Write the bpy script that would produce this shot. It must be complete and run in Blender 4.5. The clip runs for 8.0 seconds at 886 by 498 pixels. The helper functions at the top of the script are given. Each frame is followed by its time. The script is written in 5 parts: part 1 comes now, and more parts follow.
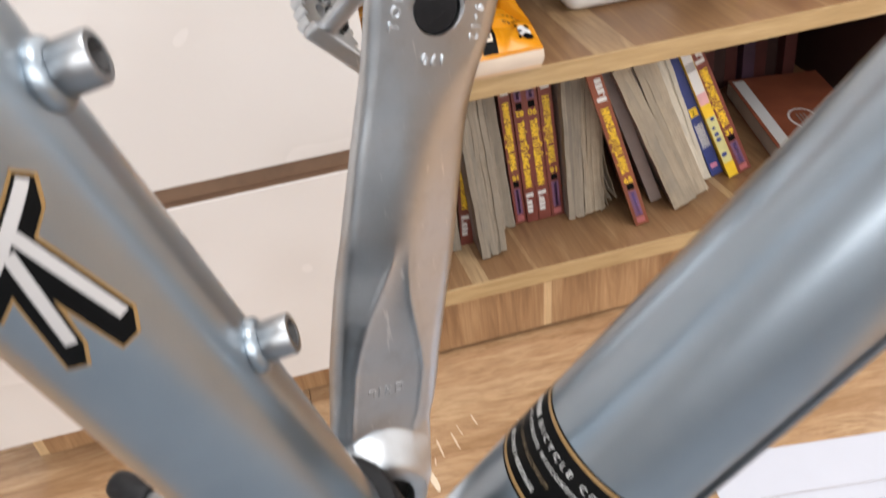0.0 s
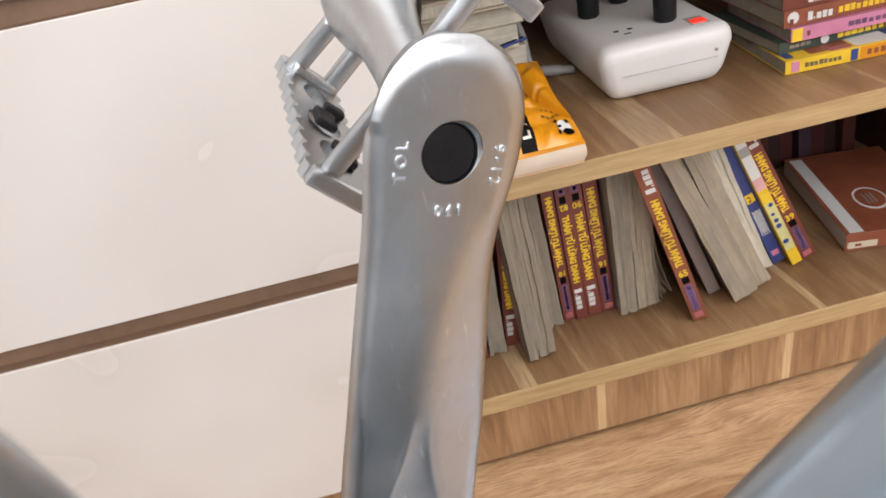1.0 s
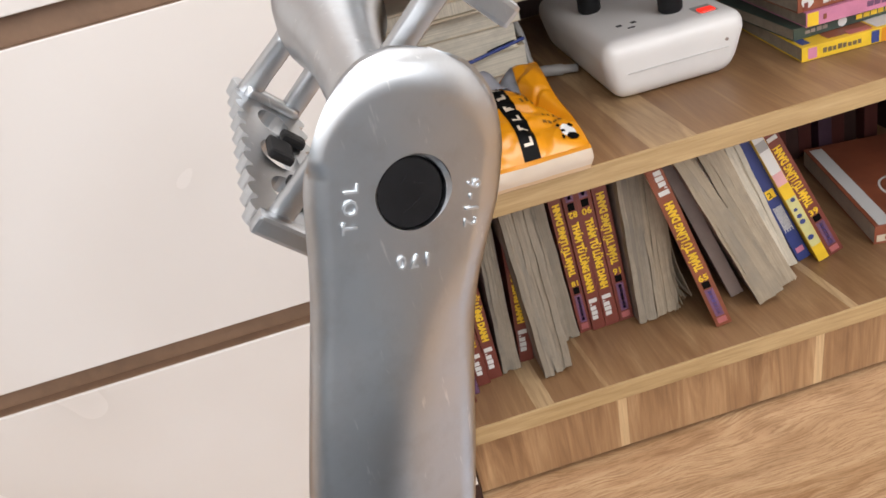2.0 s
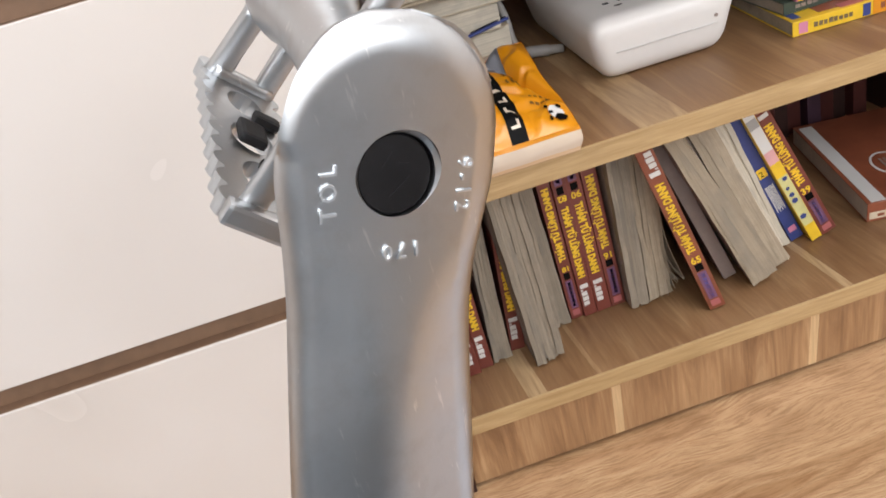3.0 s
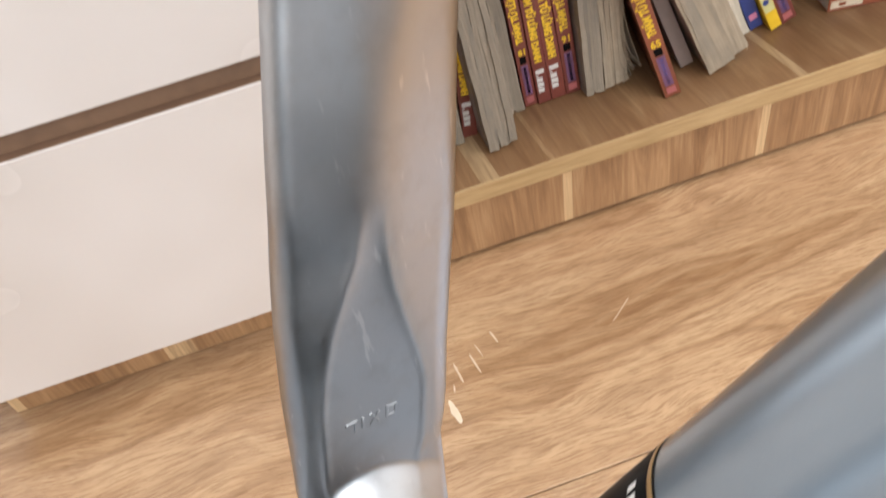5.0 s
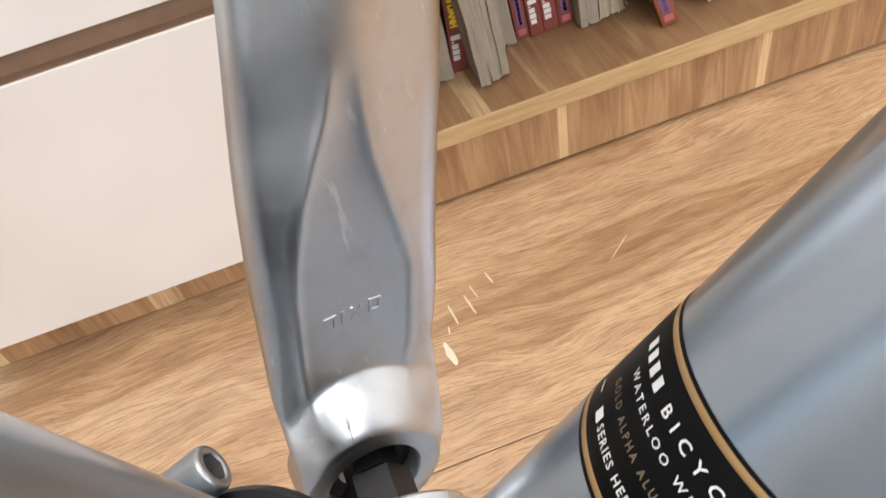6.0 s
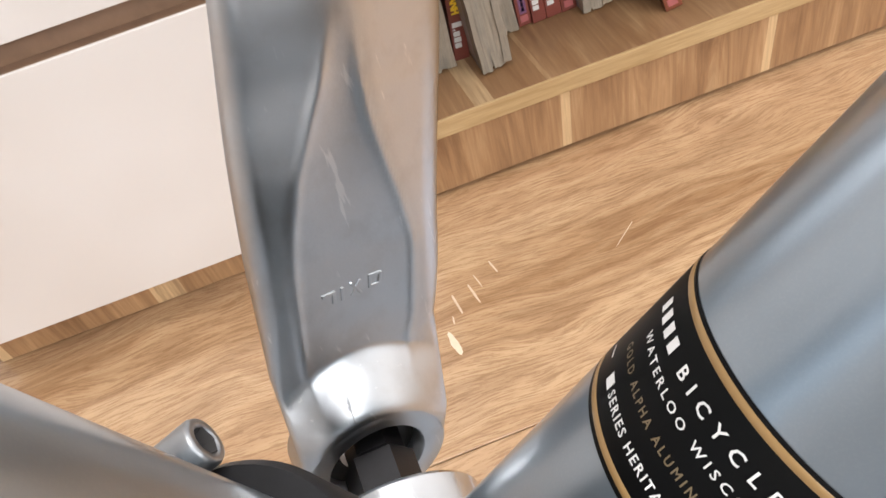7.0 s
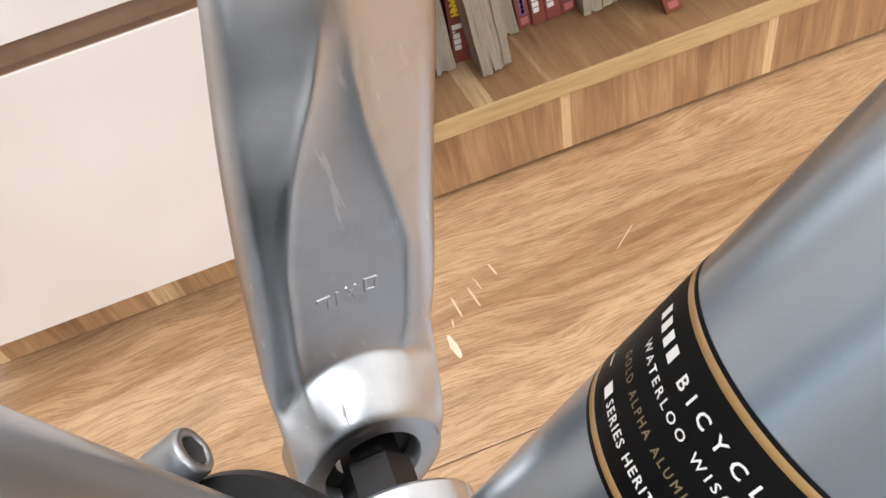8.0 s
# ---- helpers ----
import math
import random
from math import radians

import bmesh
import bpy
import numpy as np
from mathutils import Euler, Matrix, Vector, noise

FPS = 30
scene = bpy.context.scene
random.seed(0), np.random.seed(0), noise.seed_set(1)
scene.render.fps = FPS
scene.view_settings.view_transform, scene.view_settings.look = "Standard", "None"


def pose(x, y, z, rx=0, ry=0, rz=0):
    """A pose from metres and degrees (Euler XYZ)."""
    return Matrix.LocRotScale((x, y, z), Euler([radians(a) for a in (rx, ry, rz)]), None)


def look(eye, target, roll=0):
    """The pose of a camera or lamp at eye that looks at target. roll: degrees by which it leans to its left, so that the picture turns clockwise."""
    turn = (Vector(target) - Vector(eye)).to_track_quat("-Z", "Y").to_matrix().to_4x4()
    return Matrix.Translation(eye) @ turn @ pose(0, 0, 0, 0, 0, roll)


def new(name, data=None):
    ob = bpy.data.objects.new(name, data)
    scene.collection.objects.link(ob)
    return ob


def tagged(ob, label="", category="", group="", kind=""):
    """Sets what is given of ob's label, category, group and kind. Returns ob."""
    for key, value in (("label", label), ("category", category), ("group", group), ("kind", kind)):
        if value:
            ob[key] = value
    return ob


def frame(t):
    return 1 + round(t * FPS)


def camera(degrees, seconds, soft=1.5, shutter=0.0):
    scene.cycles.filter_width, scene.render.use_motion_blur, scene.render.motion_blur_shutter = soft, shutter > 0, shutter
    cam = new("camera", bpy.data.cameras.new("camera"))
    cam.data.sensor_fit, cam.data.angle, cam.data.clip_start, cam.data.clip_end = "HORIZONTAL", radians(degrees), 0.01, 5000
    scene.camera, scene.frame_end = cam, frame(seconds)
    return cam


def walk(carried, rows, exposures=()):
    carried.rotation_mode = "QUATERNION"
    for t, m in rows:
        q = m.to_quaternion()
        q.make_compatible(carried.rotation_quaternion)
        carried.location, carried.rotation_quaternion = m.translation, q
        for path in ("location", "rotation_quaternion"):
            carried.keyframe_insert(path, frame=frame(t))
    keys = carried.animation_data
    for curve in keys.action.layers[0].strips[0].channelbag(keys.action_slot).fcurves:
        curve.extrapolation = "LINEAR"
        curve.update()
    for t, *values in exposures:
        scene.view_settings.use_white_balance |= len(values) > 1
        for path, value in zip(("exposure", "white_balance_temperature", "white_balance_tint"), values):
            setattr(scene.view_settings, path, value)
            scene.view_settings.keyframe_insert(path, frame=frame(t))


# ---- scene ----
cam = camera(57.4, 8.0, 1.6, 0.5)
PATH = [
    (0, (0.0300, -0.5630, 0.5467), (0.1599, 0.2321, -0.0457), -7.70),
    (0.3, (0.0318, -0.5504, 0.5524), (0.1530, 0.2674, -0.0102), -8.43),
    (0.5, (0.0312, -0.5447, 0.5492), (0.1440, 0.2860, 0.0025), -9.05),
    (0.6, (0.0314, -0.5431, 0.5494), (0.1432, 0.2954, 0.0159), -9.46),
    (1, (0.0489, -0.5209, 0.5466), (0.1378, 0.3340, 0.0354), -11.09),
    (2.5, (0.0659, -0.4805, 0.5319), (0.1412, 0.3786, 0.0257), -15.44),
    (3, (0.0657, -0.4728, 0.5280), (0.1465, 0.3763, 0.0060), -15.51),
    (3.5, (0.0653, -0.4713, 0.5262), (0.1526, 0.3560, -0.0289), -15.08),
    (4, (0.0641, -0.4686, 0.5255), (0.1524, 0.3249, -0.0765), -14.39),
    (4.5, (0.0575, -0.4713, 0.5190), (0.1402, 0.2704, -0.1466), -14.12),
    (4.8, (0.0541, -0.4751, 0.5137), (0.1332, 0.2453, -0.1754), -14.34),
    (5, (0.0495, -0.4738, 0.5004), (0.1288, 0.2295, -0.2060), -14.23),
    (5.2, (0.0481, -0.4726, 0.4918), (0.1261, 0.2210, -0.2244), -14.42),
    (6.5, (0.0456, -0.4718, 0.4669), (0.1125, 0.1960, -0.2744), -16.45),
    (7, (0.0455, -0.4714, 0.4653), (0.1101, 0.1978, -0.2749), -16.75),
    (7.5, (0.0461, -0.4710, 0.4645), (0.1112, 0.1991, -0.2748), -16.82),
    (8, (0.0465, -0.4698, 0.4637), (0.1115, 0.2015, -0.2747), -16.66),
]
walk(cam, [(t, look(eye, target, roll)) for t, eye, target, roll in PATH], [(0.0, -0.14), (0.5, -0.10), (1.0, -0.18), (2.5, -0.19), (3.5, -0.12), (4.5, -0.12), (6.5, 0.04), (8.0, 0.05)])

import functools

# exposure and lights
WORLD = bpy.data.worlds.new("world")
scene.world = WORLD
WORLD.use_nodes = True
WORLD.node_tree.nodes["Background"].inputs[0].default_value = (0.9, 0.95, 1.0, 1)
WORLD.node_tree.nodes["Background"].inputs[1].default_value = 0.05


def lamp(name, m, sx, sy, watts, colour):
    data = bpy.data.lights.new(name, "AREA")
    data.shape, data.size, data.size_y, data.energy, data.color = "RECTANGLE", sx, sy, watts, colour
    ob = new(name, data)
    ob.matrix_world = m
    return ob


lamp("ceiling_lamp", pose(0.65, -0.40, 2.57), 1.6, 1.0, 39, (1.0, 0.985, 0.99))
# soft fill added behind the camera; the window opening is made up for it
lamp("window_light", pose(0.625, -1.66, 1.45, 90, 0, 0), 2.85, 1.40, 65, (0.99, 0.985, 1.0))


# ---- materials ----
class Nodes:
    """A short way to write a node material."""

    def __init__(self, name):
        self.mat = bpy.data.materials.new(name)
        self.mat.use_nodes = True
        self.tree = self.mat.node_tree
        self.bsdf = self.tree.nodes["Principled BSDF"]

    def add(self, kind, **inputs):
        node = self.tree.nodes.new(kind)
        for key, value in inputs.items():
            self.put(node, key.replace("_", " "), value)
        return node

    def put(self, node, key, value):
        socket = node.inputs[int(key[1:])] if key[0] == "i" and key[1:].isdigit() else node.inputs[key]
        if isinstance(value, bpy.types.NodeSocket):
            self.tree.links.new(value, socket)
        else:
            socket.default_value = value

    def coords(self, scale=(1, 1, 1), turn=(0, 0, 0), random_shift=False, kind="Object"):
        tc = self.add("ShaderNodeTexCoord")
        out = tc.outputs[kind]
        if random_shift:
            info = self.add("ShaderNodeObjectInfo")
            mul = self.add("ShaderNodeVectorMath")
            mul.operation = "MULTIPLY_ADD"
            comb = self.add("ShaderNodeCombineXYZ", X=info.outputs["Random"], Y=info.outputs["Random"], Z=info.outputs["Random"])
            self.put(mul, "i0", comb.outputs[0])
            mul.inputs[1].default_value = (7.3, 3.1, 5.7)
            self.put(mul, "i2", out)
            out = mul.outputs[0]
        mp = self.add("ShaderNodeMapping", Vector=out, Scale=scale, Rotation=turn)
        return mp.outputs[0]

    def noise(self, vector, scale, detail=4.0, rough=0.55, distortion=0.0):
        return self.add("ShaderNodeTexNoise", Vector=vector, Scale=scale, Detail=detail, Roughness=rough, Distortion=distortion).outputs[0]

    def ramp(self, fac, *stops):
        node = self.add("ShaderNodeValToRGB", Fac=fac)
        els = node.color_ramp.elements
        while len(els) < len(stops):
            els.new(0.5)
        for el, (pos, col) in zip(els, stops):
            el.position, el.color = pos, (*col, 1) if len(col) == 3 else col
        return node.outputs[0]

    def mix(self, fac, a, b, how="MIX"):
        node = self.add("ShaderNodeMix")
        node.data_type, node.blend_type = "RGBA", how
        for socket, value in ((node.inputs[0], fac), (node.inputs[6], a), (node.inputs[7], b)):
            if isinstance(value, bpy.types.NodeSocket):
                self.tree.links.new(value, socket)
            else:
                socket.default_value = (*value, 1) if isinstance(value, tuple) and len(value) == 3 else value
        return node.outputs[2]

    def math(self, op, a, b=0.0):
        node = self.add("ShaderNodeMath", i0=a, i1=b)
        node.operation = op
        return node.outputs[0]

    def bump(self, height, strength=0.2, distance=0.001):
        self.put(self.bsdf, "Normal", self.add("ShaderNodeBump", Height=height, Strength=strength, Distance=distance).outputs[0])

    def done(self, colour=None, rough=None, **inputs):
        if colour is not None:
            self.put(self.bsdf, "Base Color", (*colour, 1) if isinstance(colour, tuple) and len(colour) == 3 else colour)
        if rough is not None:
            self.put(self.bsdf, "Roughness", rough)
        for key, value in inputs.items():
            self.put(self.bsdf, key.replace("_", " "), value)
        return self.mat


def grey(v):
    return (v, v, v)


def plain(name, colour, rough=0.5, var=0.12, scale=60.0, **inputs):
    """Paint, plastic or card: a colour with soft blotches and a fine grain."""
    m = Nodes(name)
    c = m.coords(random_shift=True)
    a = m.noise(c, scale, 5.0)
    b = m.noise(c, scale * 0.12, 3.0)
    f = m.math("ADD", m.math("MULTIPLY", a, 0.5), m.math("MULTIPLY", b, 0.5))
    dark = tuple(k * (1 - var) for k in colour)
    light = tuple(min(1.0, k * (1 + var)) for k in colour)
    m.bump(a, 0.08, 0.0004)
    r = m.ramp(b, (0.3, grey(max(0.02, rough - 0.06))), (0.7, grey(min(1.0, rough + 0.06))))
    return m.done(m.ramp(f, (0.3, dark), (0.7, light)), r, **inputs)


def floor_wood():
    """Glossy laminate with a bold swirling oak figure that runs along x."""
    m = Nodes("floor_laminate")
    base = m.coords((1, 1, 1), random_shift=True)
    low = m.noise(m.coords((3.2, 7.0, 7.0), random_shift=True), 1.6, 2.0, 0.5)
    mid = m.noise(m.coords((16.0, 30, 30), random_shift=True), 1.6, 2.0, 0.5)
    bend = m.math("ADD", m.math("MULTIPLY", low, 0.055), m.math("MULTIPLY", mid, 0.0018))
    flow = m.add("ShaderNodeVectorMath")
    flow.operation = "ADD"
    m.put(flow, "i0", base)
    m.put(flow, "i1", m.add("ShaderNodeCombineXYZ", Y=bend).outputs[0])

    def grain(along, across, detail, rough):
        mp = m.add("ShaderNodeMapping", Vector=flow.outputs[0], Scale=(along, across, across))
        return m.noise(mp.outputs[0], 1.0, detail, rough)

    rings, streak, pores = grain(3.0, 16.0, 2.0, 0.5), grain(13.0, 200, 5.0, 0.66), grain(48, 800, 4.0, 0.72)
    # growth rings: contour lines of a slow field, which close into pointed arches
    ring = m.math("MULTIPLY", m.math("ADD", m.math("SINE", m.math("ADD", m.math("MULTIPLY", rings, 42.0), m.math("MULTIPLY", streak, 3.0))), 1.0), 0.5)
    clear = m.ramp(m.noise(m.coords((4.0, 9.0, 9.0), random_shift=True), 1.3, 2.0), (0.36, grey(0.10)), (0.64, grey(1.0)))
    col = m.ramp(rings, (0.25, (0.325, 0.184, 0.090)), (0.43, (0.425, 0.260, 0.139)), (0.56, (0.475, 0.302, 0.168)), (0.75, (0.545, 0.366, 0.214)))
    col = m.mix(m.math("MULTIPLY", m.ramp(ring, (0.02, grey(0.45)), (0.34, grey(0.0))), clear), col, (0.205, 0.108, 0.051))
    col = m.mix(m.ramp(ring, (0.70, grey(0.0)), (1.0, grey(0.25))), col, (0.61, 0.43, 0.25))
    col = m.mix(m.ramp(streak, (0.36, grey(0.30)), (0.47, grey(0.0))), col, (0.23, 0.122, 0.058))
    col = m.mix(m.ramp(streak, (0.54, grey(0.0)), (0.72, grey(0.25))), col, (0.63, 0.46, 0.28))
    col = m.mix(m.ramp(mid, (0.56, grey(0.0)), (0.85, grey(0.20))), col, (0.25, 0.135, 0.065))
    col = m.mix(m.ramp(pores, (0.42, grey(0.50)), (0.52, grey(0.0))), col, (0.20, 0.102, 0.046))
    m.bump(pores, 0.05, 0.0004)
    return m.done(col, m.ramp(streak, (0.3, grey(0.27)), (0.7, grey(0.20))), Specular_IOR_Level=0.75)


def shelf_wood(name, along, strips, lean=0.0, lift=1.0):
    """Laminate printed with glued strips. along: the axis of the grain; strips: (start x, tone), tone 0 dark brown to 1 light sapwood."""
    m = Nodes(name)
    tc = m.add("ShaderNodeTexCoord")
    sep = m.add("ShaderNodeSeparateXYZ", i0=tc.outputs["Object"])
    x = m.math("ADD", sep.outputs["X"], m.math("MULTIPLY", sep.outputs["Y" if along == "y" else "Z"], lean))
    node = m.add("ShaderNodeValToRGB", Fac=m.math("DIVIDE", m.math("ADD", x, 0.30), 1.0))
    node.color_ramp.interpolation = "CONSTANT"
    els = node.color_ramp.elements
    while len(els) < len(strips):
        els.new(0.5)
    for el, (pos, tone) in zip(els, strips):
        el.position, el.color = pos + 0.30, (*grey(tone), 1)
    tone = node.outputs[0]
    scale = (26, 2.6, 26) if along == "y" else (26, 26, 2.6)
    g = m.noise(m.coords(scale), 2.2, 6.0, 0.6, 1.1)
    scale2 = (330, 12, 330) if along == "y" else (330, 330, 12)
    fine = m.noise(m.coords(scale2), 1.5, 4.0, 0.6)
    base = m.ramp(tone, (0.0, tuple(lift * k for k in (0.262, 0.142, 0.066))), (0.55, tuple(lift * k for k in (0.362, 0.212, 0.104))), (1.0, tuple(lift * k for k in (0.56, 0.392, 0.215))))
    base = m.mix(m.ramp(g, (0.34, grey(0.72)), (0.56, grey(0))), base, (0.17, 0.082, 0.035))
    base = m.mix(m.ramp(g, (0.56, grey(0)), (0.74, grey(0.45))), base, tuple(lift * k for k in (0.56, 0.380, 0.205)))
    base = m.mix(m.ramp(fine, (0.4, grey(0.22)), (0.6, grey(0))), base, (0.15, 0.07, 0.032))
    m.bump(fine, 0.1, 0.0003)
    return m.done(base, m.ramp(g, (0.3, grey(0.36)), (0.7, grey(0.46))))


def edge_band():
    m = Nodes("shelf_edging")
    g = m.noise(m.coords((4, 60, 60)), 3.0, 5.0, 0.6, 0.5)
    fine = m.noise(m.coords((30, 600, 600)), 1.2, 3.0)
    col = m.ramp(g, (0.3, (0.36, 0.235, 0.105)), (0.55, (0.47, 0.325, 0.16)), (0.75, (0.52, 0.37, 0.20)))
    col = m.mix(m.ramp(fine, (0.4, grey(0.3)), (0.6, grey(0))), col, (0.30, 0.18, 0.08))
    m.bump(fine, 0.1, 0.0003)
    return m.done(col, 0.42)


def satin_paint():
    """Grey-blue metallic frame paint under a satin clear coat."""
    m = Nodes("frame_paint")
    flake = m.noise(m.coords((1, 1, 1)), 2600.0, 1.0)
    haze = m.noise(m.coords((1, 1, 1)), 35.0, 3.0)
    col = m.ramp(haze, (0.3, (0.272, 0.318, 0.358)), (0.7, (0.310, 0.356, 0.396)))
    col = m.mix(m.ramp(flake, (0.45, grey(0)), (0.75, grey(0.22))), col, (0.34, 0.38, 0.415))
    m.bump(flake, 0.03, 0.0001)
    return m.done(col, 0.31, Metallic=0.9, Coat_Weight=0.6, Coat_Roughness=0.13)


def aluminium(name, rough=0.27, value=0.62, cast=0.0, satin=False):
    """Bare alloy: soft stains; cast: strength of the sand-cast grain; satin: a skin that scatters evenly, with no wide glare."""
    m = Nodes(name)
    wear = m.noise(m.coords((1, 1, 1)), 55.0, 4.0, 0.6)
    col = m.ramp(wear, (0.3, (value * 0.93, value * 0.965, value * 1.0)), (0.7, (value * 0.99, value * 1.01, value * 1.035)))
    r = m.ramp(wear, (0.2, grey(rough - 0.02)), (0.8, grey(rough + 0.02)))
    if cast:
        skin = m.noise(m.coords((1, 1, 1)), 170.0, 2.0)
        grit = m.noise(m.coords((1, 1, 1)), 900.0, 2.0)
        m.bump(m.math("ADD", m.math("MULTIPLY", skin, 0.22), m.math("MULTIPLY", grit, cast)), 0.09 + 0.1 * cast, 0.0003)
    if satin:
        # handling marks: a fine sandy skin with cloudy rubbed patches and thin scratches
        cloud = m.noise(m.coords((1, 1, 1)), 130.0, 4.0, 0.65)
        col = m.mix(m.ramp(cloud, (0.50, grey(0.0)), (0.72, grey(0.5))), col, grey(value * 0.82))
        nick = m.noise(m.coords((260, 260, 40)), 1.6, 3.0, 0.6)
        col = m.mix(m.ramp(nick, (0.66, grey(0.0)), (0.72, grey(0.8))), col, grey(min(0.9, value * 1.3)))
        if not cast:
            m.bump(m.math("ADD", m.noise(m.coords((1, 1, 1)), 1300.0, 2.0), m.math("MULTIPLY", cloud, 0.8)), 0.07, 0.0003)
        gloss = m.add("ShaderNodeBsdfAnisotropic", Color=col, Roughness=r)
        gloss.distribution = "BECKMANN"
        m.put(gloss, "Normal", m.bsdf.inputs["Normal"].links[0].from_socket)
        m.tree.links.new(gloss.outputs[0], m.tree.nodes["Material Output"].inputs["Surface"])
    return m.done(col, r, Metallic=1.0)


def lacquer():
    """White lacquer with a soft ripple; blotchy reflections are painted in as faint clouds."""
    m = Nodes("white_lacquer")
    c = m.coords((1, 1, 1), random_shift=True)
    cloud = m.noise(c, 9.0, 1.5, 0.4)
    ripple = m.noise(c, 26.0, 1.0, 0.4)
    m.bump(ripple, 0.06, 0.002)
    col = m.ramp(cloud, (0.20, (0.630, 0.583, 0.546)), (0.50, (0.672, 0.628, 0.592)), (0.80, (0.704, 0.668, 0.640)))
    return m.done(col, m.ramp(cloud, (0.2, grey(0.30)), (0.8, grey(0.20))))


def page_paper(name, colour):
    m = Nodes(name)
    lines = m.noise(m.coords((1000, 1000, 7), random_shift=True), 1.0, 5.0, 0.7)
    blot = m.noise(m.coords((1, 1, 1), random_shift=True), 60.0, 5.0, 0.65)
    grime = m.noise(m.coords((1, 1, 0.45), random_shift=True), 34.0, 4.0, 0.6)
    tone = m.add("ShaderNodeObjectInfo").outputs["Random"]
    dark = tuple(k * 0.60 for k in colour)
    col = m.mix(tone, tuple(k * 0.80 for k in colour), tuple(min(1.0, k * 1.12) for k in colour))
    col = m.mix(m.ramp(blot, (0.35, grey(0.55)), (0.62, grey(0))), col, tuple(k * 0.72 for k in colour))
    col = m.mix(m.ramp(grime, (0.52, grey(0.0)), (0.70, grey(0.7))), col, (colour[0] * 0.50, colour[1] * 0.55, colour[2] * 0.62))
    col = m.mix(m.ramp(lines, (0.36, grey(0.58)), (0.56, grey(0))), col, dark)
    m.bump(lines, 0.25, 0.0004)
    return m.done(col, 0.9)


FLOOR = floor_wood()
SHELF_LOW = shelf_wood("lower_shelf_laminate", "y", ((-0.3, 0.3), (0.120, 0.45), (0.1440, 1.0), (0.1590, 0.25), (0.2030, 0.7), (0.2075, 0.35), (0.2370, 0.15), (0.2930, 0.4), (0.3400, 0.2), (0.3900, 0.45), (0.4215, 0.95), (0.4275, 0.15), (0.50, 0.4)), 0.06, 0.85)
SHELF_TOP = shelf_wood("upper_shelf_laminate", "y", ((-0.3, 0.3), (0.2187, 0.55), (0.2360, 0.40), (0.2620, 0.85), (0.2960, 0.22), (0.3160, 0.40), (0.3190, 0.2), (0.3700, 0.45), (0.4250, 0.25), (0.4620, 0.7), (0.4690, 0.3), (0.5400, 0.5)), 0.03, 0.88)
KICK_WOOD = shelf_wood("kickboard_laminate", "z", ((-0.3, 0.3), (-0.262, 0.45), (-0.200, 0.6), (-0.1400, 1.0), (-0.1185, 0.5), (-0.050, 0.35), (0.150, 0.3), (0.2100, 1.0), (0.2165, 0.3), (0.2700, 0.5), (0.3120, 0.15), (0.3500, 0.45), (0.3890, 1.0), (0.3960, 0.2), (0.4400, 0.45), (0.4790, 0.3)), -0.04, 1.15)
PLINTH_WOOD = shelf_wood("plinth_laminate", "z", ((-0.3, 1.0), (-0.262, 0.35), (-0.200, 0.5), (-0.1400, 1.0), (-0.1185, 0.5), (-0.050, 0.3), (0.02, 0.5)), 0.0, 1.25)
EDGING = edge_band()
PAINT = satin_paint()
CRANK = aluminium("crank_aluminium", 0.38, 0.560, 0.0, True)
CAST = aluminium("pedal_aluminium", 0.40, 0.59, 0.6, True)
STEEL = aluminium("bolt_steel", 0.36, 0.34)
POLISHED = aluminium("polished_shell", 0.20, 0.56)
WHITE_GLOSS = lacquer()
CABINET_BROWN = plain("cabinet_brown", (0.235, 0.142, 0.088), 0.5, 0.2, 90.0)
# brown deepened so that its colour holds the shade inside the bookcase
SHADED_BROWN = plain("shaded_inner_brown", (0.034, 0.012, 0.009), 0.6, 0.25, 40.0)
BLACK_PLASTIC = plain("black_plastic", (0.010, 0.010, 0.011), 0.5, 0.3, 300.0, Specular_IOR_Level=0.25)
BLACK_STEEL = plain("black_steel", (0.016, 0.015, 0.016), 0.33, 0.3, 300.0, Metallic=0.6)
WHITE_PLASTIC = plain("white_plastic", (0.76, 0.74, 0.72), 0.33, 0.03, 40.0)
WALL_PAINT = plain("wall_paint", (0.82, 0.81, 0.80), 0.8, 0.04, 6.0)
BLUE_WALL = plain("grey_blue_wall_paint", (0.600, 0.610, 0.620), 0.8, 0.06, 6.0)
SKIRTING = plain("pale_grey_blue_paint", (0.36, 0.39, 0.42), 0.6, 0.05, 6.0)
CEILING_PAINT = plain("ceiling_paint", (0.58, 0.58, 0.58), 0.85, 0.03, 6.0)
PAPER = plain("white_paper", (0.52, 0.530, 0.585), 0.75, 0.03, 30.0)
PRINT_WHITE = plain("print_white", (0.68, 0.67, 0.65), 0.4, 0.03)
PRINT_BLACK = plain("print_black", (0.004, 0.004, 0.004), 0.45, 0.1, Specular_IOR_Level=0.07)
PRINT_GOLD = plain("print_gold", (0.27, 0.160, 0.060), 0.35, 0.1)
PRINT_DIM_GOLD = plain("print_dim_gold", (0.16, 0.115, 0.062), 0.35, 0.1)
MAROON = plain("maroon_cover", (0.180, 0.045, 0.032), 0.38, 0.3, 40.0)
BROWN_RED = plain("brown_red_cover", (0.255, 0.076, 0.038), 0.40, 0.3, 40.0)
PURPLE = plain("purple_print", (0.16, 0.075, 0.15), 0.4, 0.25)
YELLOW = plain("yellow_print", (0.80, 0.52, 0.03), 0.42, 0.2)
TAUPE = plain("taupe_cover", (0.27, 0.215, 0.19), 0.5, 0.2)
